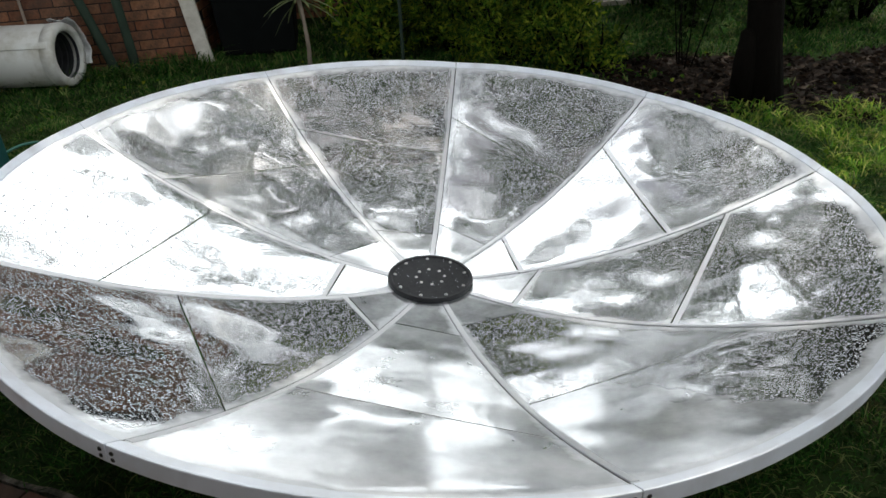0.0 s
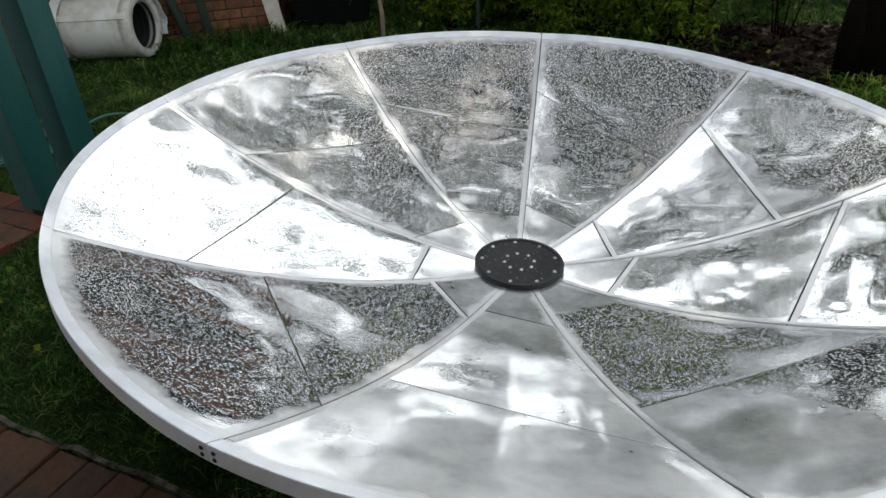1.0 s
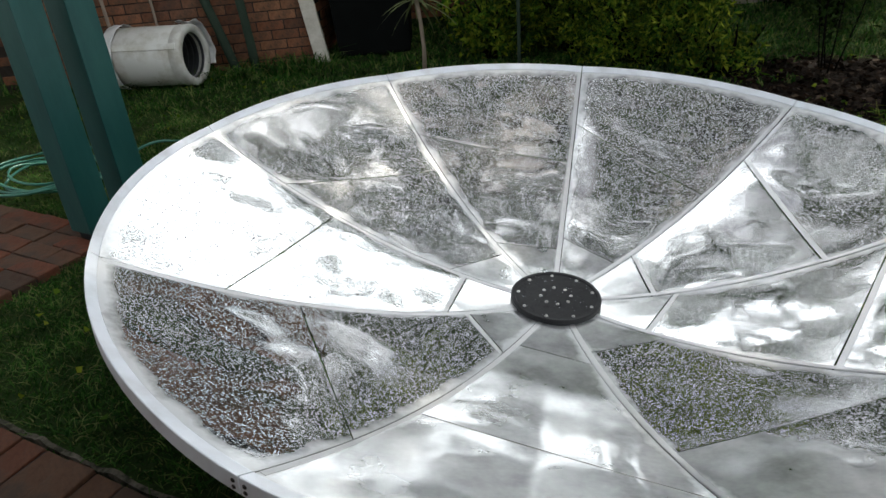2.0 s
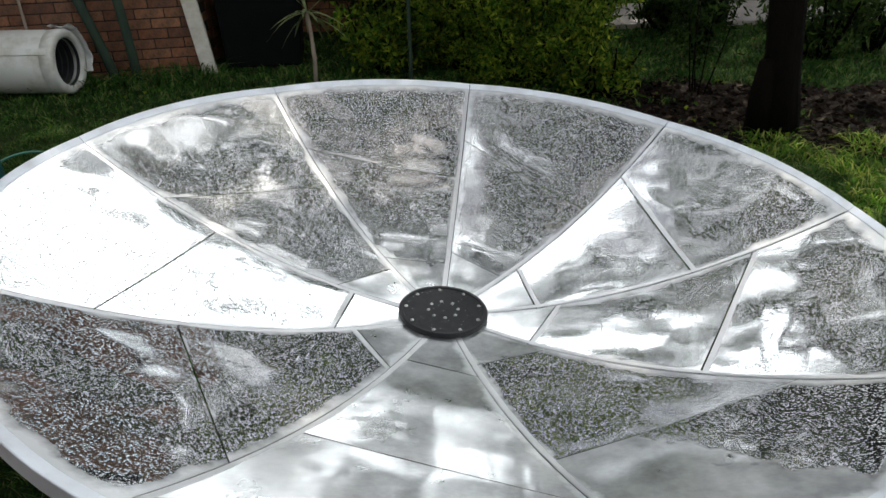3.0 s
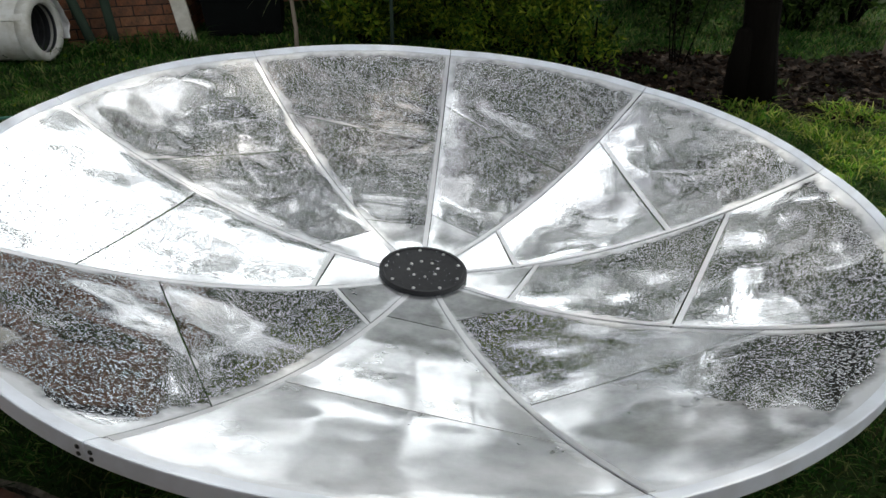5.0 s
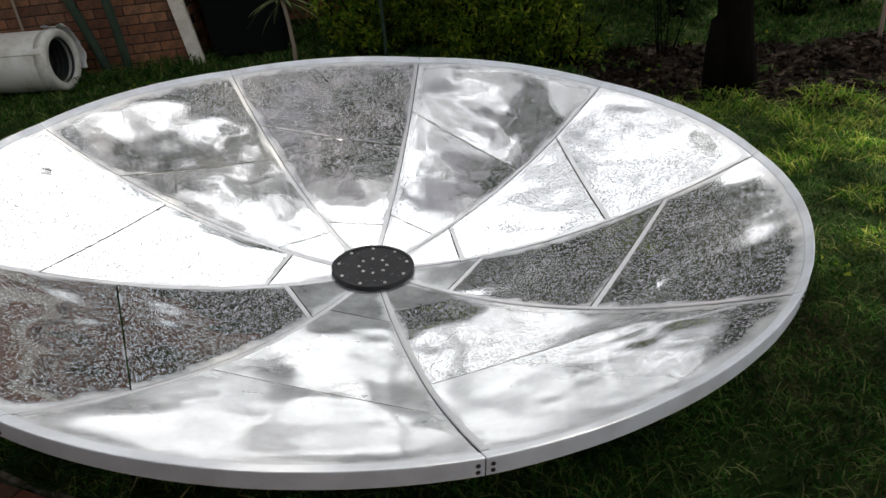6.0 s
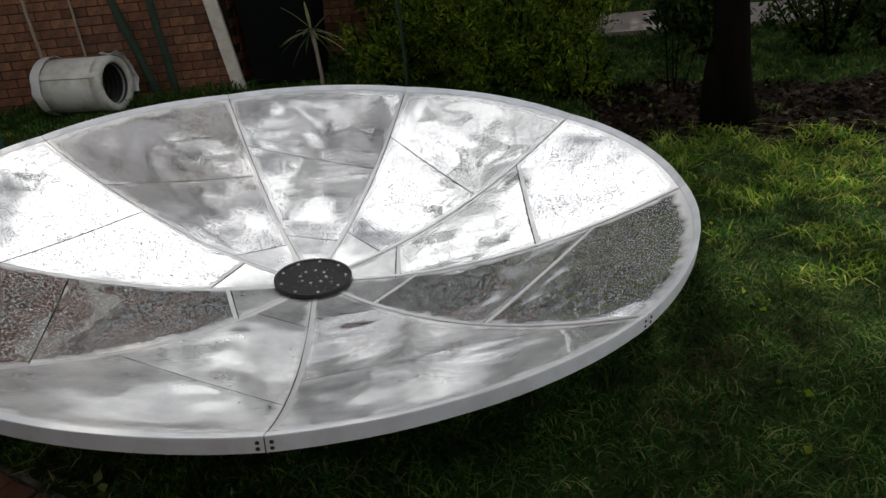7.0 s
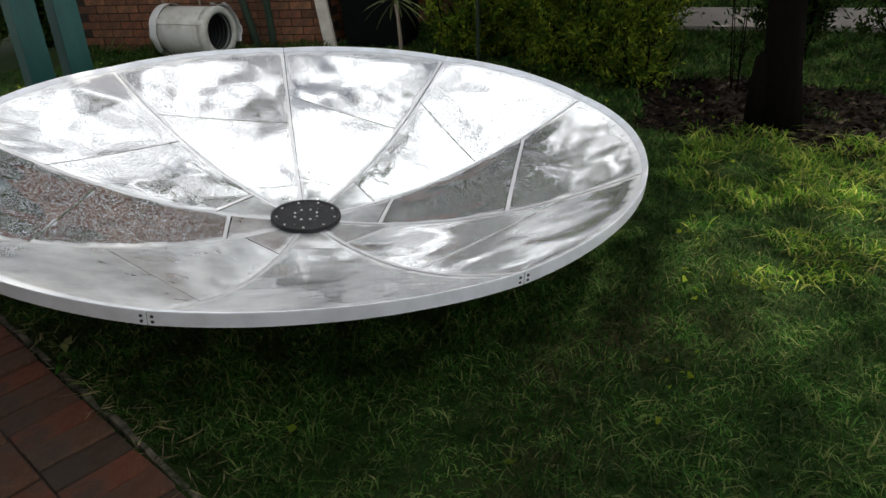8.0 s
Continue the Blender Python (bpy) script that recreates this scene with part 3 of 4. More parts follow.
# rough mortar haunch along the lawn's side of the paving, with a dark gap before it
verts, faces, n = [], [], 240
for i in range(n + 1):
    a = -2.2 + 3.9 * i / n
    h = 0.004 + 0.026 * noise.noise((a * 9, 0.3, 0)) + 0.010 * noise.noise((a * 31, 4.0, 0))
    w = 0.030 + 0.014 * noise.noise((a * 7, 8.0, 0))
    for b, z in ((0.014, -0.04), (0.016 + 0.004 * noise.noise((a * 23, 1.0, 0)), h), (0.016 + w * 0.6, h * 0.9), (0.016 + w, -0.03)):
        p = EDGE * a + ACROSS * (PAVE_FRONT + b)
        verts.append((p.x, p.y, z))
for i in range(n):
    faces += [(4 * i + q, 4 * i + q + 1, 4 * i + q + 5, 4 * i + q + 4) for q in range(3)]
faces += [(3, 2, 1, 0), (4 * n, 4 * n + 1, 4 * n + 2, 4 * n + 3)]
piece("edge_haunch", mesh_of("edge_haunch", verts, faces, HAUNCH), paving, None, "crumbling grey mortar edge")

# ---- post ----
corner = Vector((-2.285, 0.328, 0.0))
post = thing("pergola_post", Matrix.Translation(corner + Vector((0, 0, 0.02))) @ pose(0, 0, 0, 0, 0, TURN_E), "teal painted double timber post standing on the brick paving", "post")
PA, PB, PG = 0.15, 0.145, 0.10
for i in range(2):
    y = PB / 2 + i * (PB + PG)
    part("upright", box_bm(PA, PB, 3.05, (-PA / 2, y, 1.565), 0.006), TEAL, post)
    part("foot_bracket", box_bm(0.11, 0.10, 0.05, (-PA / 2, y, 0.02), 0.004), BLACK, post, "black steel foot bracket")
part("spacer", box_bm(0.09, PG - 0.004, 0.3, (-PA / 2, PB + PG / 2, 2.7), 0.004), TEAL, post)

# ---- brick walls ----
BL, BH, BD, BJ = 0.225, 0.072, 0.105, 0.010


def brick_wall(name, at, degrees, length, height, singles, label, seed):
    """A wall of courses running from at towards -x of its own frame; the first `singles` courses are bricks of their own."""
    core = box_bm(length, BD - 0.016, height, (-length / 2, 0, height / 2))
    wall = part(name, core, MORTAR)
    wall.matrix_basis = Matrix.Translation(at) @ pose(0, 0, 0, 0, 0, degrees)
    tagged(wall, label, "wall", kind="structure")
    me = bpy.data.meshes.new("brick")
    b = box_bm(BL, BD, BH, (0, 0, 0), 0.004)
    b.to_mesh(me)
    b.free()
    me.materials.append(BRICK)
    half = bpy.data.meshes.new("brick")
    b = box_bm(BL / 2 - 0.005, BD, BH, (0, 0, 0), 0.004)
    b.to_mesh(half)
    b.free()
    half.materials.append(BRICK)
    rnd, rest = random.Random(seed), []
    for c in range(int(height / (BH + BJ))):
        z = c * (BH + BJ) + BH / 2 + 0.002
        x = -BL / 2
        if c % 2:
            if c < singles:
                piece("brick", half, wall, pose(-BL / 4 + 0.0025, 0, z, 0, 0, 0))
            x -= BL / 2 + BJ / 2
        while x > -length + BL / 2:
            m = pose(x + rnd.uniform(-0.002, 0.002), rnd.uniform(-0.003, 0.003), z, rnd.uniform(-0.4, 0.4), 0, rnd.uniform(-0.5, 0.5))
            if c < singles:
                piece("brick", me, wall, m)
            else:
                rest.append(([m @ Vector((sx * BL / 2, sy * BD / 2, sz * BH / 2)) for sx in (-1, 1) for sy in (-1, 1) for sz in (-1, 1)],
                             [(0, 1, 3, 2), (4, 6, 7, 5), (0, 4, 5, 1), (2, 3, 7, 6), (0, 2, 6, 4), (1, 5, 7, 3)]))
            x -= BL + BJ
    if rest:
        tagged(piece("brickwork", mesh_of("brickwork", *joined(rest), BRICK), wall), "upper red brick courses", kind="stuff")
    return wall


brick_wall("wall_1", (-2.44, 3.78, -0.02), 18, 2.7, 2.5, 12, "weathered red brick garden wall with dark recessed joints", 3)
brick_wall("wall_2", (-1.35, 5.62, -0.02), 8, 1.6, 2.5, 9, "red brick wall end in the shade", 5)
brick_wall("wall_3", (-2.60, 5.40, -0.02), 95, 1.62, 2.5, 0, "shaded red brick wall return", 6)

# ---- white plank leaning on the wall's end ----
plank = thing("white_plank", look((-2.345, 3.70, 0.0), (-2.62, 3.76, 2.0)), "old white painted timber plank leaning on the brick wall", "plank")
plank.matrix_basis = Matrix.Translation((-2.345, 3.70, -0.01)) @ pose(0, 0, 0, 0, -7.5, 10)
part("board", box_bm(0.125, 0.045, 2.3, (0, 0, 1.15), 0.006), WHITE, plank)

# ---- near-black lidded box put where the corner is a dark void ----
void_box = thing("near_black_box", Matrix.Translation((-1.97, 4.12, -0.01)) @ pose(0, 0, 0, 0, 0, 12), "tall near-black lidded box filling the dark void beside the brick wall", "bin")
b = box_bm(0.74, 0.60, 1.0, (0, 0, 0.52), 0.03)
for v in b.verts:
    k = 0.86 + 0.14 * v.co.z
    v.co.x *= k
    v.co.y *= k
part("body", b, NEAR_BLACK, void_box)
part("lid", box_bm(0.78, 0.66, 0.06, (0, 0, 1.06), 0.02), NEAR_BLACK, void_box)

# ---- rolled white drum ----
drum_axis = Vector((1.0, 0.02, 0.01)).normalized()
DR, DL = 0.24, 0.66
front = Vector((-3.19, 3.05, DR + 0.012))
drum = thing("white_drum", Matrix.Translation(front) @ drum_axis.to_track_quat("Z", "Y").to_matrix().to_4x4(), "white enamel drum with a dark ribbed lining lying on the lawn", "drum")


def lathe(profile, seg=48, squash=None):
    verts, faces, c = [], [], len(profile)
    for i in range(seg):
        a = 2 * math.pi * i / seg
        verts += [Vector((r * math.cos(a), r * math.sin(a), z)) for r, z in profile]
    for i in range(seg):
        j = (i + 1) % seg
        faces += [(i * c + q, j * c + q, j * c + (q + 1) % c, i * c + (q + 1) % c) for q in range(c)]
    b = bmesh.new()
    b.from_mesh(mesh_of("lathe", verts, faces, WHITE))
    return b


part("shell", lathe(((DR, -0.03), (DR, -DL), (DR - 0.012, -DL - 0.01), (DR - 0.05, -DL), (DR - 0.05, -0.02), (DR - 0.012, -0.005))), ENAMEL, drum, smooth=True)
part("front_ring", lathe(((DR + 0.004, -0.09), (DR + 0.006, -0.010), (DR - 0.004, 0.006), (DR - 0.045, 0.010), (DR - 0.060, -0.004), (DR - 0.060, -0.09))), ENAMEL, drum, "thick white rolled end ring", True)
ribs = [(DR - 0.052, -0.012)]
for i in range(14):
    z = -0.02 - i * 0.05
    ribs += [(DR - 0.064, z), (DR - 0.064, z - 0.022), (DR - 0.054, z - 0.026), (DR - 0.054, z - 0.046)]
ribs += [(0.01, -DL + 0.01), (0.01, -DL + 0.005), (DR - 0.051, -DL + 0.004)]
part("lining", lathe(ribs), LINING, drum, "dark ribbed lining")
part("end_cap", lathe(((0.005, -DL + 0.02), (DR - 0.052, -DL + 0.02), (DR - 0.052, -DL - 0.004), (0.005, -DL - 0.004))), ENAMEL, drum)
for turn, wide in ((60, 0.05), (-32, 0.04)):
    q = drum_axis.to_track_quat("Z", "Y")
    b = box_bm(wide, 0.014, DL * 0.96, (0, DR + 0.004, -DL * 0.52), 0.004)
    bmesh.ops.transform(b, matrix=Matrix.Rotation(radians(turn), 4, "Z"), verts=b.verts)
    part("seam_band", b, ENAMEL, drum, "white lapped seam")
# loose milky wrap round the back and the rim
for n_, z0, z1, amp, turn0, turn1 in ((0, -0.14, 0.04, 0.050, -30, 75), (1, -DL - 0.02, -DL + 0.07, 0.012, 0, 300)):
    verts, faces, nu, nv = [], [], 40, 6
    for i in range(nu + 1):
        a = radians(turn0 + (turn1 - turn0) * i / nu)
        for j in range(nv + 1):
            z = z0 + (z1 - z0) * j / nv
            w_ = noise.noise((3.2 * math.cos(a) + n_ * 9, 3.2 * math.sin(a), z * 14))
            r = DR + 0.014 + amp * max(0.0, w_ + 0.25) * (0.6 + 0.4 * math.sin(math.pi * i / nu))
            verts.append((r * math.cos(a), r * math.sin(a), z + 0.02 * noise.noise((a * 3, n_, 1.0))))
    for i in range(nu):
        for j in range(nv):
            q = i * (nv + 1) + j
            faces.append((q, q + 1, q + nv + 2, q + nv + 1))
    ob = piece("wrap", mesh_of("wrap", verts, faces, WRAP, True), drum, None, "loose milky plastic wrap")
    ob.modifiers.new("thickness", "SOLIDIFY").thickness = 0.003

# ---- stakes and poles before the wall ----
def pole(name, foot, top, r, mat, label, group=""):
    ob = thing(name, Matrix.Translation(foot), label, "stake", group)
    way = Vector(top) - Vector(foot)
    pts = [way * t + Vector((0.012 * noise.noise((t * 3, foot[0], 0)), 0.012 * noise.noise((t * 3, foot[1], 5)), 0)) for t in np.linspace(-0.02, 1, 9)]
    v, f = tube(pts, [r * (1 - 0.25 * t) for t in np.linspace(0, 1, 9)], 10, 0.05, 2)
    piece("shaft", mesh_of("shaft", v, f, mat, True), ob)
    return ob


pole("garden_stake", (-3.02, 3.38, 0), (-3.62, 3.50, 1.9), 0.042, STAKE, "dark mossy timber stake leaning on the wall", "stakes by the wall")
pole("garden_stake", (-2.86, 3.42, 0), (-3.02, 3.52, 1.9), 0.040, STAKE, "dark mossy timber stake beside the brick wall", "stakes by the wall")
pole("thin_pole", (-3.95, 3.12, 0), (-4.05, 3.20, 1.8), 0.016, PALE_BARK, "thin grey pole behind the white drum", "thin poles")
pole("thin_pole", (-3.62, 3.28, 0), (-3.66, 3.34, 1.8), 0.012, PALE_BARK, "thin grey pole behind the white drum", "thin poles")
pole("thin_stake", (-0.56, 3.34, 0), (-0.57, 3.40, 1.9), 0.016, STAKE, "slender grey stake standing in the shrub border")

# ---- garden hose ----
hose = thing("garden_hose", Matrix.Translation((-3.10, 1.05, 0.0)), "green rubber garden hose in a loose coil on the lawn", "hose")
rnd = random.Random(5)
pts = []
for i in range(150):
    t = i / 149
    a = t * 2 * math.pi * 5.2
    r = 0.30 + 0.10 * math.sin(a * 0.37 + 1) + 0.05 * math.sin(a * 1.3)
    pts.append((r * math.cos(a) * 1.15, r * math.sin(a) * 0.8 + 0.05 * math.sin(a * 0.21), 0.05 + 0.035 * (0.5 + 0.5 * math.sin(a * 0.77)) + 0.015 * math.sin(a * 2.1)))
v, f = tube(pts, [0.0085] * len(pts), 7)
piece("coil", mesh_of("coil", v, f, HOSE, True), hose)
pts = [(0.3 + 0.75 * t, 0.15 + 0.45 * math.sin(t * 2.6), 0.055 + 0.05 * math.sin(t * 7) ** 2) for t in np.linspace(0, 1, 30)]
v, f = tube(pts, [0.0085] * len(pts), 7)
piece("tail", mesh_of("tail", v, f, HOSE, True), hose)

# ---- concrete drive ----
dv = [Vector((x, y0 + 0.15 * x + 0.04 * math.sin(x * 0.7), z)) for z in (0.028, -0.05) for y0 in (5.44, 6.72) for x in np.linspace(-0.2, 14, 30)]
df = []
for s in range(29):
    df += [(s, s + 1, 31 + s, 30 + s), (60 + s, 90 + s, 91 + s, 61 + s), (s, 60 + s, 61 + s, s + 1), (30 + s, 31 + s, 91 + s, 90 + s)]
tagged(piece("road", mesh_of("road", dv, df, CONCRETE)), "pale grey concrete drive beyond the trees", "drive", kind="structure")

# ---- plants ----
def limb(a, b, r0, r1, bend, rnd, n=7):
    a, b = Vector(a), Vector(b)
    off = Vector((rnd.uniform(-1, 1), rnd.uniform(-1, 1), rnd.uniform(-0.3, 0.3))) * bend
    pts = [a.lerp(b, t) + off * math.sin(math.pi * t) for t in np.linspace(0, 1, n)]
    return tube(pts, [r0 + (r1 - r0) * t for t in np.linspace(0, 1, n)], 9, 0.06, rnd.randint(0, 999)), pts


def tree(at, height, r, lobes, per, leaf, label, seed, mat=CANOPY, bark=BARK, first=0.35, lean=(0, 0), name="tree"):
    """A tapered trunk with limbs to each lobe of the crown; a lobe is (x, y, z, radius) from the foot."""
    rnd, rng = random.Random(seed), np.random.default_rng(seed)
    ob = thing(name, Matrix.Translation(at), label, "tree" if name == "tree" else "shrub")
    top = Vector((lean[0], lean[1], height))
    (tv, tf), pts = limb((0, 0, -0.05), top, r, r * 0.35, height * 0.02, rnd, 12)
    for i in range(9):                                # flare at the root
        tv[i] = tv[i] * 1.22
    sets = [(tv, tf)]
    cs = []
    for x, y, z, rad in lobes:
        t = min(0.95, max(first, rnd.uniform(0.5, 0.9) * z / height))
        start = pts[min(len(pts) - 1, int(t * (len(pts) - 1)))]
        s_, way = limb(start, (x, y, z), r * 0.42, r * 0.08, rad * 0.3, rnd)
        sets.append(s_)
        for q in range(5):
            tip = Vector((x, y, z)) + Vector((rnd.gauss(0, 1), rnd.gauss(0, 1), rnd.gauss(0, 0.7))) * rad * 0.55
            sets.append(limb(way[4 + q % 3], tip, r * 0.12, r * 0.03, rad * 0.15, rnd, 5)[0])
        clumps = rng.normal(size=(max(6, per // 22), 3)) * (0.52, 0.52, 0.42) * rad + (x, y, z)
        cs.append(np.repeat(clumps, 22, 0) + rng.normal(size=(len(clumps) * 22, 3)) * rad * 0.13)
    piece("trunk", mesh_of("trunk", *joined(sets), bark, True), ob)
    piece("crown", fast_mesh("crown", *leaves(np.concatenate(cs), leaf, leaf * 0.42, rng, 0.35), mat), ob)
    return ob


def ring_lobes(n, r0, z0, z1, rad, seed):
    rnd = random.Random(seed)
    return [(r0 * math.cos(6.283 * i / n + rnd.uniform(-0.4, 0.4)) * rnd.uniform(0.5, 1.1), r0 * math.sin(6.283 * i / n + rnd.uniform(-0.4, 0.4)) * rnd.uniform(0.5, 1.1),
             rnd.uniform(z0, z1), rad * rnd.uniform(0.7, 1.25)) for i in range(n)]


# the dark tree beside the dish, with a broken stub at its foot
# crown lobes out of view: reach fills reflections, the low ones dim the litter
reach = [(-0.9, 0.1, 4.9, 0.6), (-1.6, 0.4, 5.1, 0.6), (-2.3, 0.3, 5.2, 0.6), (-3.0, 0.6, 5.0, 0.55), (-1.2, 1.0, 5.0, 0.6), (-2.0, 1.2, 5.3, 0.6), (-2.8, 1.3, 5.1, 0.55),
         (-0.5, 0.8, 4.8, 0.55), (-1.6, 1.8, 5.2, 0.55), (-1.7, -0.5, 5.0, 0.55)]
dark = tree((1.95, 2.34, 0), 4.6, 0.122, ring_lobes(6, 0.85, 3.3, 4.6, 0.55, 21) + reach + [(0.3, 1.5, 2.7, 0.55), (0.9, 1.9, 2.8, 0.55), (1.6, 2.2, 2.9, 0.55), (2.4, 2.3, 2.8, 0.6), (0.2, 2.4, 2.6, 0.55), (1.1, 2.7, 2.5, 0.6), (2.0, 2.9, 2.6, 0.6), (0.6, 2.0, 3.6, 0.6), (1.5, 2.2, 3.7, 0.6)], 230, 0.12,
            "rough-barked tree, darkened for deep shade, with an overhanging leafy crown", 21, lean=(-0.25, 0.15), first=0.6)
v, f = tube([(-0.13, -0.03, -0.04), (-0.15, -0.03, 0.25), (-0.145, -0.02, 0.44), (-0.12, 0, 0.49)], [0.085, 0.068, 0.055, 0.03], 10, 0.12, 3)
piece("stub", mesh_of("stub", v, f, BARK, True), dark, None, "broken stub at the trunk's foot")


def shrub(at, stems, reach, height, clumps, per, leaf, wide, label, seed, mat=SHRUB, low=0.12, depth=None, stem=0.018):
    """Many thin stems from one root, with tufts of narrow leaves towards their ends."""
    rnd, rng = random.Random(seed), np.random.default_rng(seed)
    ob = thing("shrub", Matrix.Translation(at), label, "shrub")
    sets, cs = [], []
    for i in range(stems):
        a = 6.283 * i / stems + rnd.uniform(-0.4, 0.4)
        k = rnd.uniform(0.3, 1.0)
        tip = Vector((reach * k * math.cos(a), (depth or reach) * k * math.sin(a), height * rnd.uniform(0.35, 1.0) * (1.15 - 0.3 * k)))
        s_, pts = limb((0.05 * math.cos(a), 0.05 * math.sin(a), -0.02), tip, stem, stem * 0.25, reach * 0.14, rnd, 8)
        sets.append(s_)
        for q in range(clumps):
            t = rnd.uniform(0.3, 1.0)
            p = pts[min(7, int(t * 7))] + Vector((rnd.gauss(0, 1), rnd.gauss(0, 1), rnd.gauss(0, 0.8))) * reach * 0.16
            p.z = max(low, p.z)
            cs.append(np.array(p) + rng.normal(size=(per, 3)) * (0.055, 0.055, 0.045))
    for sv, sf in sets:
        piece("stem", mesh_of("stem", sv, sf, BARK, True), ob)
    piece("foliage", fast_mesh("foliage", *leaves(np.concatenate(cs), leaf, wide, rng, -0.15), mat), ob)
    return ob


shrub((0.40, 3.50, 0), 50, 0.85, 1.7, 9, 60, 0.052, 0.015, "yellow-green feathery shrub with fine narrow leaves", 31, depth=0.6)
shrub((-0.20, 4.00, 0), 36, 0.75, 1.6, 11, 42, 0.052, 0.015, "green feathery shrub in the border", 32)
shrub((0.62, 4.15, 0), 38, 0.55, 1.9, 11, 42, 0.052, 0.015, "tall green shrub with fine leaves in the border", 33)
shrub((-0.82, 3.80, 0), 18, 0.38, 0.70, 8, 26, 0.060, 0.024, "low leafy green shrub beside a slender stake", 34)
shrub((1.62, 3.15, 0), 5, 0.30, 1.5, 3, 12, 0.070, 0.022, "thin bare-stemmed sapling over leaf litter", 35, CANOPY, stem=0.006)
shrub((0.85, 3.10, 0), 12, 0.32, 0.42, 6, 24, 0.060, 0.018, "small green tuft at the foot of the border", 36)
shrub((-0.9, 5.3, 0), 26, 0.9, 1.5, 9, 30, 0.08, 0.028, "dark leafy bush behind the border", 38, CANOPY)
shrub((-0.05, 5.0, 0), 26, 0.8, 1.7, 9, 30, 0.08, 0.028, "dark leafy bush behind the feathery shrubs", 39, CANOPY)
shrub((3.5, 4.6, 0), 12, 0.5, 1.2, 6, 20, 0.08, 0.026, "loose green bush at the edge of the drive", 40, CANOPY)

shrub((1.82, 5.5, 0), 16, 0.34, 1.15, 8, 26, 0.075, 0.028, "dark leafy bush at the foot of the drive", 56, CANOPY)
shrub((1.98, 4.6, 0), 18, 0.34, 1.1, 7, 24, 0.07, 0.026, "dark bush by the drive behind the tree", 50, CANOPY)
shrub((-6.0, 3.2, 0), 26, 1.0, 1.9, 9, 30, 0.09, 0.035, "dark leafy bush beyond the brick wall", 51, CANOPY)
shrub((-5.6, 1.6, 0), 22, 0.8, 1.5, 9, 30, 0.09, 0.035, "dark leafy bush at the lawn's edge", 52, CANOPY)

# palm-like dracaena
palm = thing("dracaena", Matrix.Translation((-1.33, 3.32, 0)), "slim dracaena with drooping pale sword leaves", "plant")
v, f = tube([(0, 0, -0.03), (0.01, 0, 0.2), (0.0, 0, 0.4), (-0.02, 0.0, 0.58)], [0.020, 0.017, 0.016, 0.018], 9, 0.06, 1)
piece("stem", mesh_of("stem", v, f, PALE_BARK, True), palm)
rnd = random.Random(8)
for i in range(20):
    a, rise, ln = 6.283 * i / 20 * 3.7, rnd.uniform(-0.7, 1.1), rnd.uniform(0.24, 0.40)
    out, side = Vector((math.cos(a), math.sin(a), 0)), Vector((-math.sin(a), math.cos(a), 0))
    verts, faces = [], []
    for q in range(6):
        t = q / 5
        c = Vector((-0.02, 0, 0.56 + 0.05 * (i % 4) / 4)) + out * ln * t * (1 - 0.15 * t) + Vector((0, 0, ln * (rise * t - (0.22 + 0.15 * abs(rise)) * t * t)))
        w_ = 0.017 * (1 - t) ** 0.6 * (0.5 + min(1, 3 * t)) / 1.5 + 0.0015
        verts += [c - side * w_, c + Vector((0, 0, -0.3 * w_)), c + side * w_]
    for q in range(5):
        o = 3 * q
        faces += [(o, o + 1, o + 4, o + 3), (o + 1, o + 2, o + 5, o + 4)]
    piece("leaf", mesh_of("leaf", verts, faces, SPEAR, True), palm)

# trees and hedge added, mostly out of view, to close and shade the garden
# unseen crown laid along the sun's path to shade the dish and lawn
high = [(-0.08 + 0.8 * i + 0.15 * math.sin(5 * i + j), -1.5 + 0.8 * j, 8.9 + 0.35 * math.sin(3 * i + 2 * j), 0.66) for i in range(-2, 3) for j in range(-2, 3) if i * i + j * j < 7 and not (i == 2 and j >= 0)]
high += [(1.6, -2.1, 8.8, 0.66), (2.3, -2.2, 8.9, 0.66), (3.0, -2.3, 8.8, 0.66), (1.7, -2.9, 8.7, 0.66), (2.5, -2.9, 8.9, 0.66), (3.2, -3.0, 8.8, 0.66), (1.6, -3.6, 8.8, 0.6)]
# more unseen leaves, to grey what the far-left petal mirrors
high += [(x, y, 8.9 + 0.3 * math.sin(3 * x + y), 0.6) for x in (-3.6, -2.9) for y in (-2.4, -1.6, -0.8)]
tree((3.6, 7.6, 0), 9.2, 0.22, high, 380, 0.18, "unseen very tall tree added to keep the sun off the dish", 54, first=0.7)
# foliage above the view, added to dim the wall, lawn and drum
over = [(x, y, 2.9 + 0.4 * math.sin(2 * x + y), 0.65) for x, y in ((-1.4, -0.9), (-0.6, -1.1), (0.2, -1.0), (0.9, -0.9), (-1.5, 0), (-0.6, 0), (0.3, 0.1), (1.1, 0.0), (0.0, 0.9), (0.9, 0.9), (-1.0, 0.9), (1.8, 0.5), (2.5, 0.6))]
over += [(-0.6, -2.0, 3.0, 0.6), (0.3, -1.9, 3.2, 0.6), (1.1, -1.8, 3.1, 0.55), (-1.3, -1.8, 3.2, 0.6)]
over += [(2.2, 0.5, 2.1, 0.5), (2.9, 0.6, 2.2, 0.5)]
tree((-3.9, 4.75, 0), 3.6, 0.10, over, 420, 0.16, "unseen leafy tree added to shade the brick wall and drum", 53, first=0.55)
tree((8.6, 3.2, 0), 6.0, 0.10, ring_lobes(7, 1.4, 3.6, 6.0, 0.9, 41), 380, 0.11, "slender garden tree with a loose leafy crown", 41)
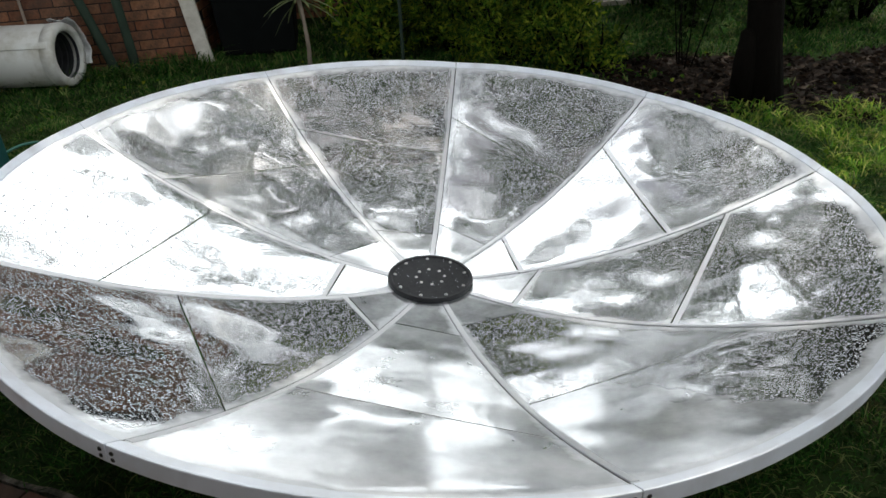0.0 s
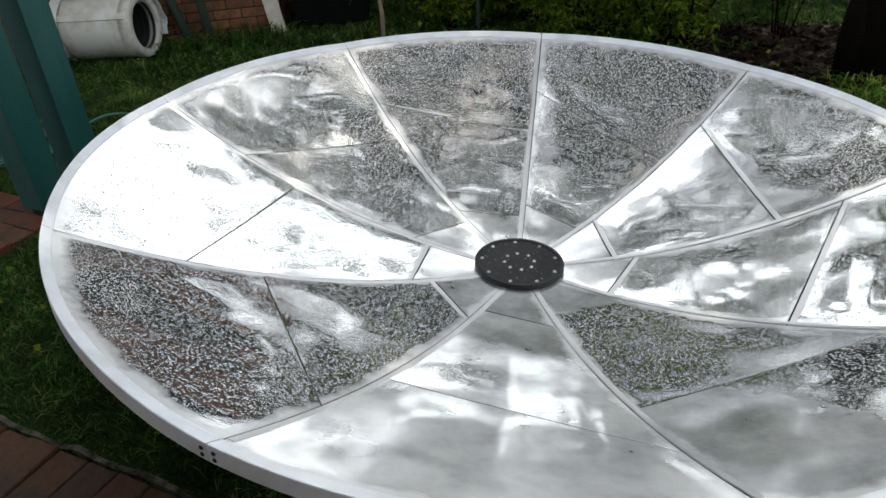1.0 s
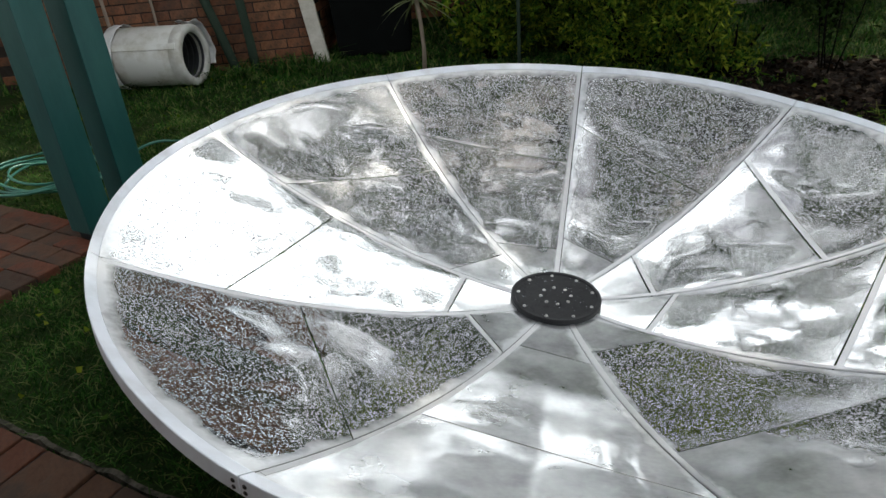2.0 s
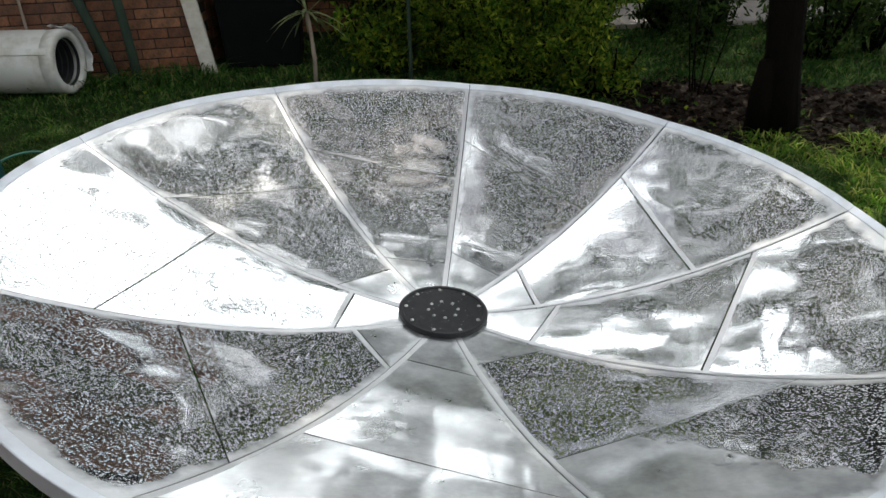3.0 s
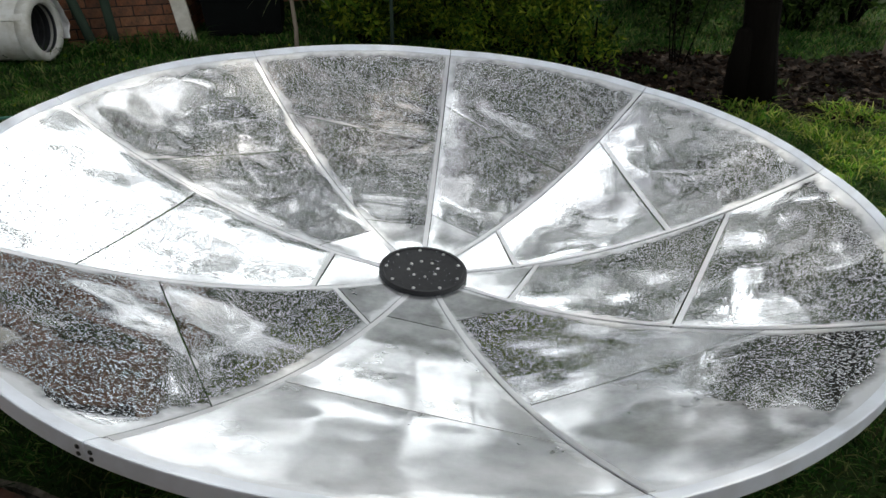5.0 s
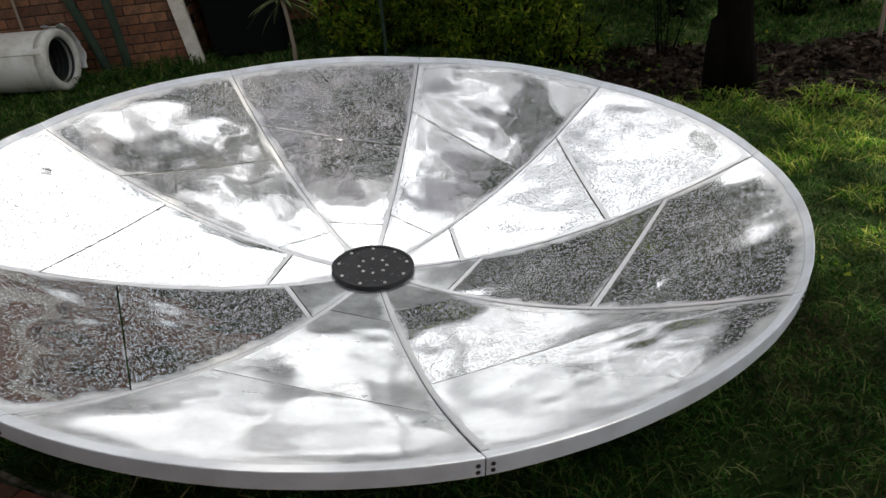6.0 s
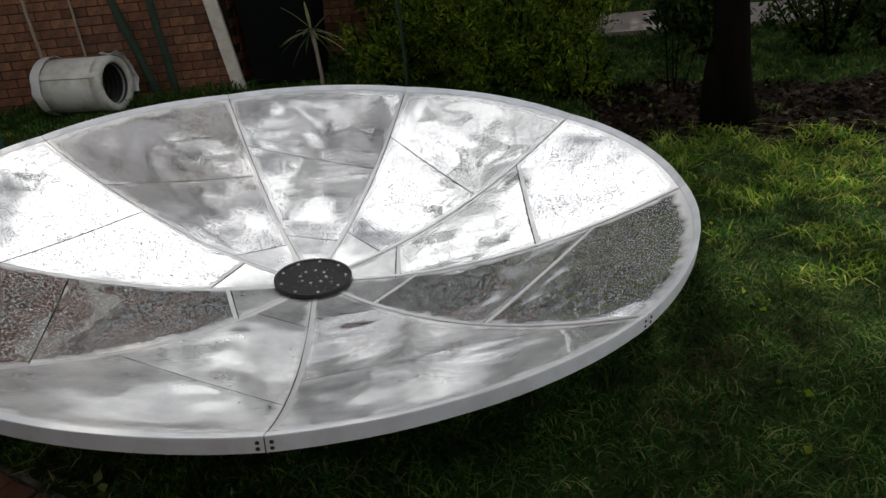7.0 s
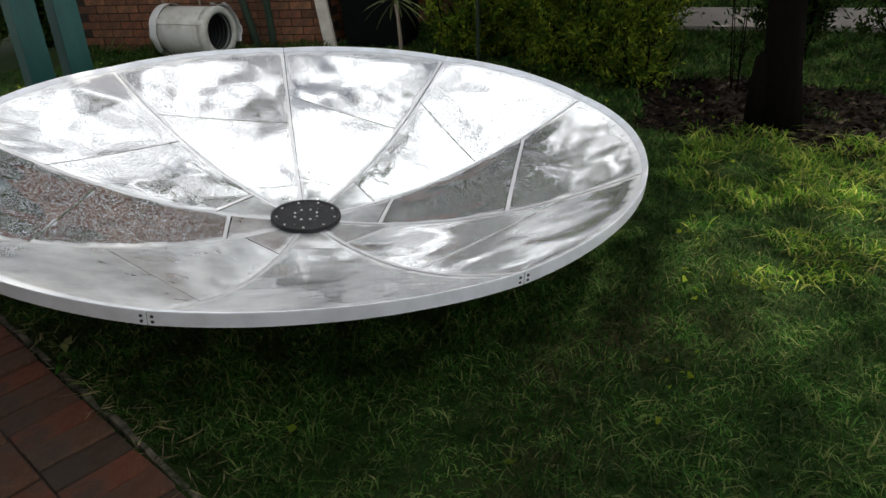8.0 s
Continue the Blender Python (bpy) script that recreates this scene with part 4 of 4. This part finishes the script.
tree((0.6, 8.6, 0), 6.0, 0.15, ring_lobes(12, 2.2, 2.2, 4.9, 1.0, 42) + [(x, -0.7, z, 0.8) for x in (-2.2, -1.2, -0.2, 0.8) for z in (2.4, 3.5)], 700, 0.19, "tall leafy tree behind the border", 42)
tree((3.2, 9.8, 0), 6.5, 0.18, ring_lobes(12, 2.5, 2.2, 6.2, 1.2, 43), 800, 0.20, "tall leafy tree across the drive", 43)
# out-of-view crown that blocks the sun from the left lawn and wall
back_lobes = [(-1.6 + 0.8 * i, -1.7 + 0.8 * j, 8.9 + 0.3 * math.sin(2 * i + 3 * j), 0.66) for i in range(5) for j in range(4)]
tree((1.9, 9.9, 0), 9.2, 0.20, back_lobes, 560, 0.18, "unseen very tall tree added to shade the left lawn", 55, first=0.7)
tree((-5.4, 7.4, 0), 5.6, 0.16, ring_lobes(12, 2.3, 2.2, 5.4, 1.2, 44), 800, 0.19, "tall leafy tree behind the brick wall", 44)
tree((11.0, 8.0, 0), 9.0, 0.20, ring_lobes(12, 2.6, 2.0, 9.0, 1.4, 45), 800, 0.20, "tall leafy tree at the garden's edge", 45)
tree((7.5, 0.5, 0), 8.0, 0.18, ring_lobes(12, 2.3, 1.5, 8.0, 1.3, 46), 800, 0.20, "tall leafy tree beside the lawn", 46)
tree((-7.5, 2.0, 0), 7.0, 0.18, ring_lobes(12, 2.2, 1.2, 7.0, 1.3, 47), 800, 0.19, "tall leafy tree beside the lawn", 47)
hl = [(x, 0.5 * math.sin(x * 1.7), z, 0.95) for x in np.linspace(-12, 13, 20) for z in (0.8, 2.2, 3.6, 5.0)]
tree((0.5, 11.0, 0), 5.0, 0.08, hl, 420, 0.20, "dense dark green hedge along the far boundary", 48, first=0.1, name="hedge")
shrub((2.95, 4.35, 0), 16, 0.55, 1.3, 6, 18, 0.08, 0.030, "dark leafy shrub in the shade of the trees", 37, CANOPY)
sap = tree((3.29, 3.45, 0), 1.6, 0.018, [(0.1, 0, 1.2, 0.3), (-0.25, -0.1, 1.0, 0.28), (0.2, 0.2, 1.5, 0.3)], 130, 0.11, "small sapling with a pale twisted stem", 49, CANOPY, PALE_BARK, 0.4, (0.05, 0))

# ---- house added behind the camera, out of view, grey for neutral bounce ----
house = thing("house", Matrix.Translation((0.5, -5.2, 0)) @ pose(0, 0, 0, 0, 0, TURN_E), "plain grey house with a dark sheet roof, added unseen behind the camera", "house")
part("wall", box_bm(12, 0.2, 2.7, (0, -0.1, 1.35), 0.004), CONCRETE, house)
part("roof", box_bm(12.6, 2.6, 0.12, (0, 0.8, 2.78), 0.01), ROOF, house)

# ---- grass, litter, straw ----
rng = np.random.default_rng(17)


def blades(points, lo, hi, wide, lean, rng):
    """Bent three-sided blades: five corners, two faces each."""
    n = len(points)
    a = rng.uniform(0, 6.283, n)
    side = np.stack([np.cos(a), np.sin(a), 0 * a], 1) * wide * rng.uniform(0.6, 1.3, (n, 1))
    h = rng.uniform(lo, hi, (n, 1)) * points[:, 3:4]
    tilt = rng.normal(size=(n, 2)) * lean
    mid = points[:, :3] + np.concatenate([tilt * h * 0.45, h * 0.6], 1)
    tip = points[:, :3] + np.concatenate([tilt * h * 1.3, h * (1 - 0.28 * np.linalg.norm(tilt, axis=1)[:, None].clip(0, 2))], 1)
    v = np.stack([points[:, :3] - side, points[:, :3] + side, mid + side * 0.75, mid - side * 0.75, tip - side * 0.06, tip + side * 0.06], 1)
    f = np.arange(n)[:, None, None] * 6 + np.array([[0, 1, 2, 3], [3, 2, 5, 4]])[None]
    return v.reshape(-1, 3), f.reshape(-1, 4)


def scatter(count, x0, x1, y0, y1, keep):
    out = []
    xy = rng.uniform((x0, y0), (x1, y1), (count, 2))
    for x, y in xy:
        k = keep(x, y)
        if k > 0:
            out.append((x, y, ground_z(x, y) - 0.004, k))
    return np.array(out)


def lawn(x, y):
    if paved(x, y) or math.hypot(x, y) < 0.55 or (x * ACROSS.x + y * ACROSS.y < PAVE_FRONT + 0.055 and rng.uniform() < 0.85):
        return 0
    n = noise.noise((x * 2.1, y * 2.1, 9.0)) + 0.6 * noise.noise((x * 6, y * 6, 4.0))
    if in_litter(x, y):
        return 0.8 if n > 0.45 else 0
    if n < -0.62:
        return 0.45
    return 0.75 + 0.35 * n + 0.5 * rng.uniform(0, 1) ** 4


near = scatter(210000, -3.0, 3.6, -1.75, 2.3, lawn)
mid_ = scatter(56000, -4.6, 4.2, 2.3, 5.9, lambda x, y: lawn(x, y) if y < 5.40 + 0.15 * x else 0)
left = scatter(16000, -5.0, -3.0, -1.0, 2.3, lawn)
v1, f1 = blades(np.concatenate([near, left]), 0.020, 0.056, 0.0030, 0.85, rng)
v2, f2 = blades(mid_, 0.035, 0.085, 0.0056, 0.75, rng)
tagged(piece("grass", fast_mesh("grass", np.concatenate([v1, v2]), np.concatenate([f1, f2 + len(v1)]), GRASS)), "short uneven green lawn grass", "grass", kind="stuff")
far_ = scatter(26000, -3.0, 9.0, 6.7, 10.5, lambda x, y: 1.0 if y > 6.80 + 0.15 * x else 0)
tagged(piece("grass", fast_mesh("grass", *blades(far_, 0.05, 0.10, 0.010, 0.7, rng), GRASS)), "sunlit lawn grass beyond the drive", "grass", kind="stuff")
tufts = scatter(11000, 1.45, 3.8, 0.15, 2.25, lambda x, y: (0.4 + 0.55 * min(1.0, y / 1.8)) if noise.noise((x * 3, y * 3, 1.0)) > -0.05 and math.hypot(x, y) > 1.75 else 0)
tagged(piece("long_grass", fast_mesh("long_grass", *blades(tufts, 0.035, 0.115, 0.0045, 0.9, rng), LONG_LIT)), "long untrimmed yellowish grass, brightened as if sunlit, at the edge of the litter", "grass", kind="stuff")
foot = scatter(5200, -5.0, -2.2, 2.8, 4.1, lambda x, y: 1.0 if -0.45 < (y - 3.78) - 0.325 * (x + 2.44) < -0.06 and noise.noise((x * 3, y * 3, 2.0)) > -0.2 else 0)
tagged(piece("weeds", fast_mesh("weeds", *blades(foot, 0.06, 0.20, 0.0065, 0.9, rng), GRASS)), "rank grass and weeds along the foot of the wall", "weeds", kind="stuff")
straw = scatter(900, -0.6, 1.6, -1.65, -1.05, lambda x, y: 1.0 if not paved(x, y) and abs(x * ACROSS.x + y * ACROSS.y - PAVE_FRONT) < 0.12 else 0)
sc = straw[:, :3] + (0, 0, 0.03)
tagged(piece("dry_straw", fast_mesh("dry_straw", *leaves(sc, 0.09, 0.005, rng, 0.0, 0.25), DRY)), "dry straw clippings along the paving edge", "straw", kind="stuff")
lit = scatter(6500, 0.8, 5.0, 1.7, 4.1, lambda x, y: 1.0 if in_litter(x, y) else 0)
tagged(piece("leaf_litter", fast_mesh("leaf_litter", *leaves(lit[:, :3] + (0, 0, 0.022), 0.06, 0.028, rng, 0.0, 0.16), LITTER)), "brown fallen leaves darkened for the shade under the trees", "leaf litter", kind="stuff")
broad = scatter(2600, -4.2, 2.6, -1.3, 3.6, lambda x, y: 1.0 if not paved(x, y) and math.hypot(x, y) > 1.45 and noise.noise((x * 2.5, y * 2.5, 6.0)) > 0.12 else 0)
tagged(piece("clover", fast_mesh("clover", *leaves(broad[:, :3] + (0, 0, 0.05), 0.030, 0.026, rng, -0.1, 0.35), SHRUB)), "low broad-leaved weeds in the lawn", "weeds", kind="stuff")

weed = thing("broad_weed", Matrix.Translation((-0.17, -1.30, 0.0)), "small broad-leaved green weed at the paving edge", "weed")
wr = np.random.default_rng(3)
wc = np.repeat(np.array([[0, 0, 0.03], [0.04, 0.02, 0.05], [-0.03, 0.03, 0.06], [0.02, -0.02, 0.07]]), 5, 0) + wr.normal(size=(20, 3)) * 0.012
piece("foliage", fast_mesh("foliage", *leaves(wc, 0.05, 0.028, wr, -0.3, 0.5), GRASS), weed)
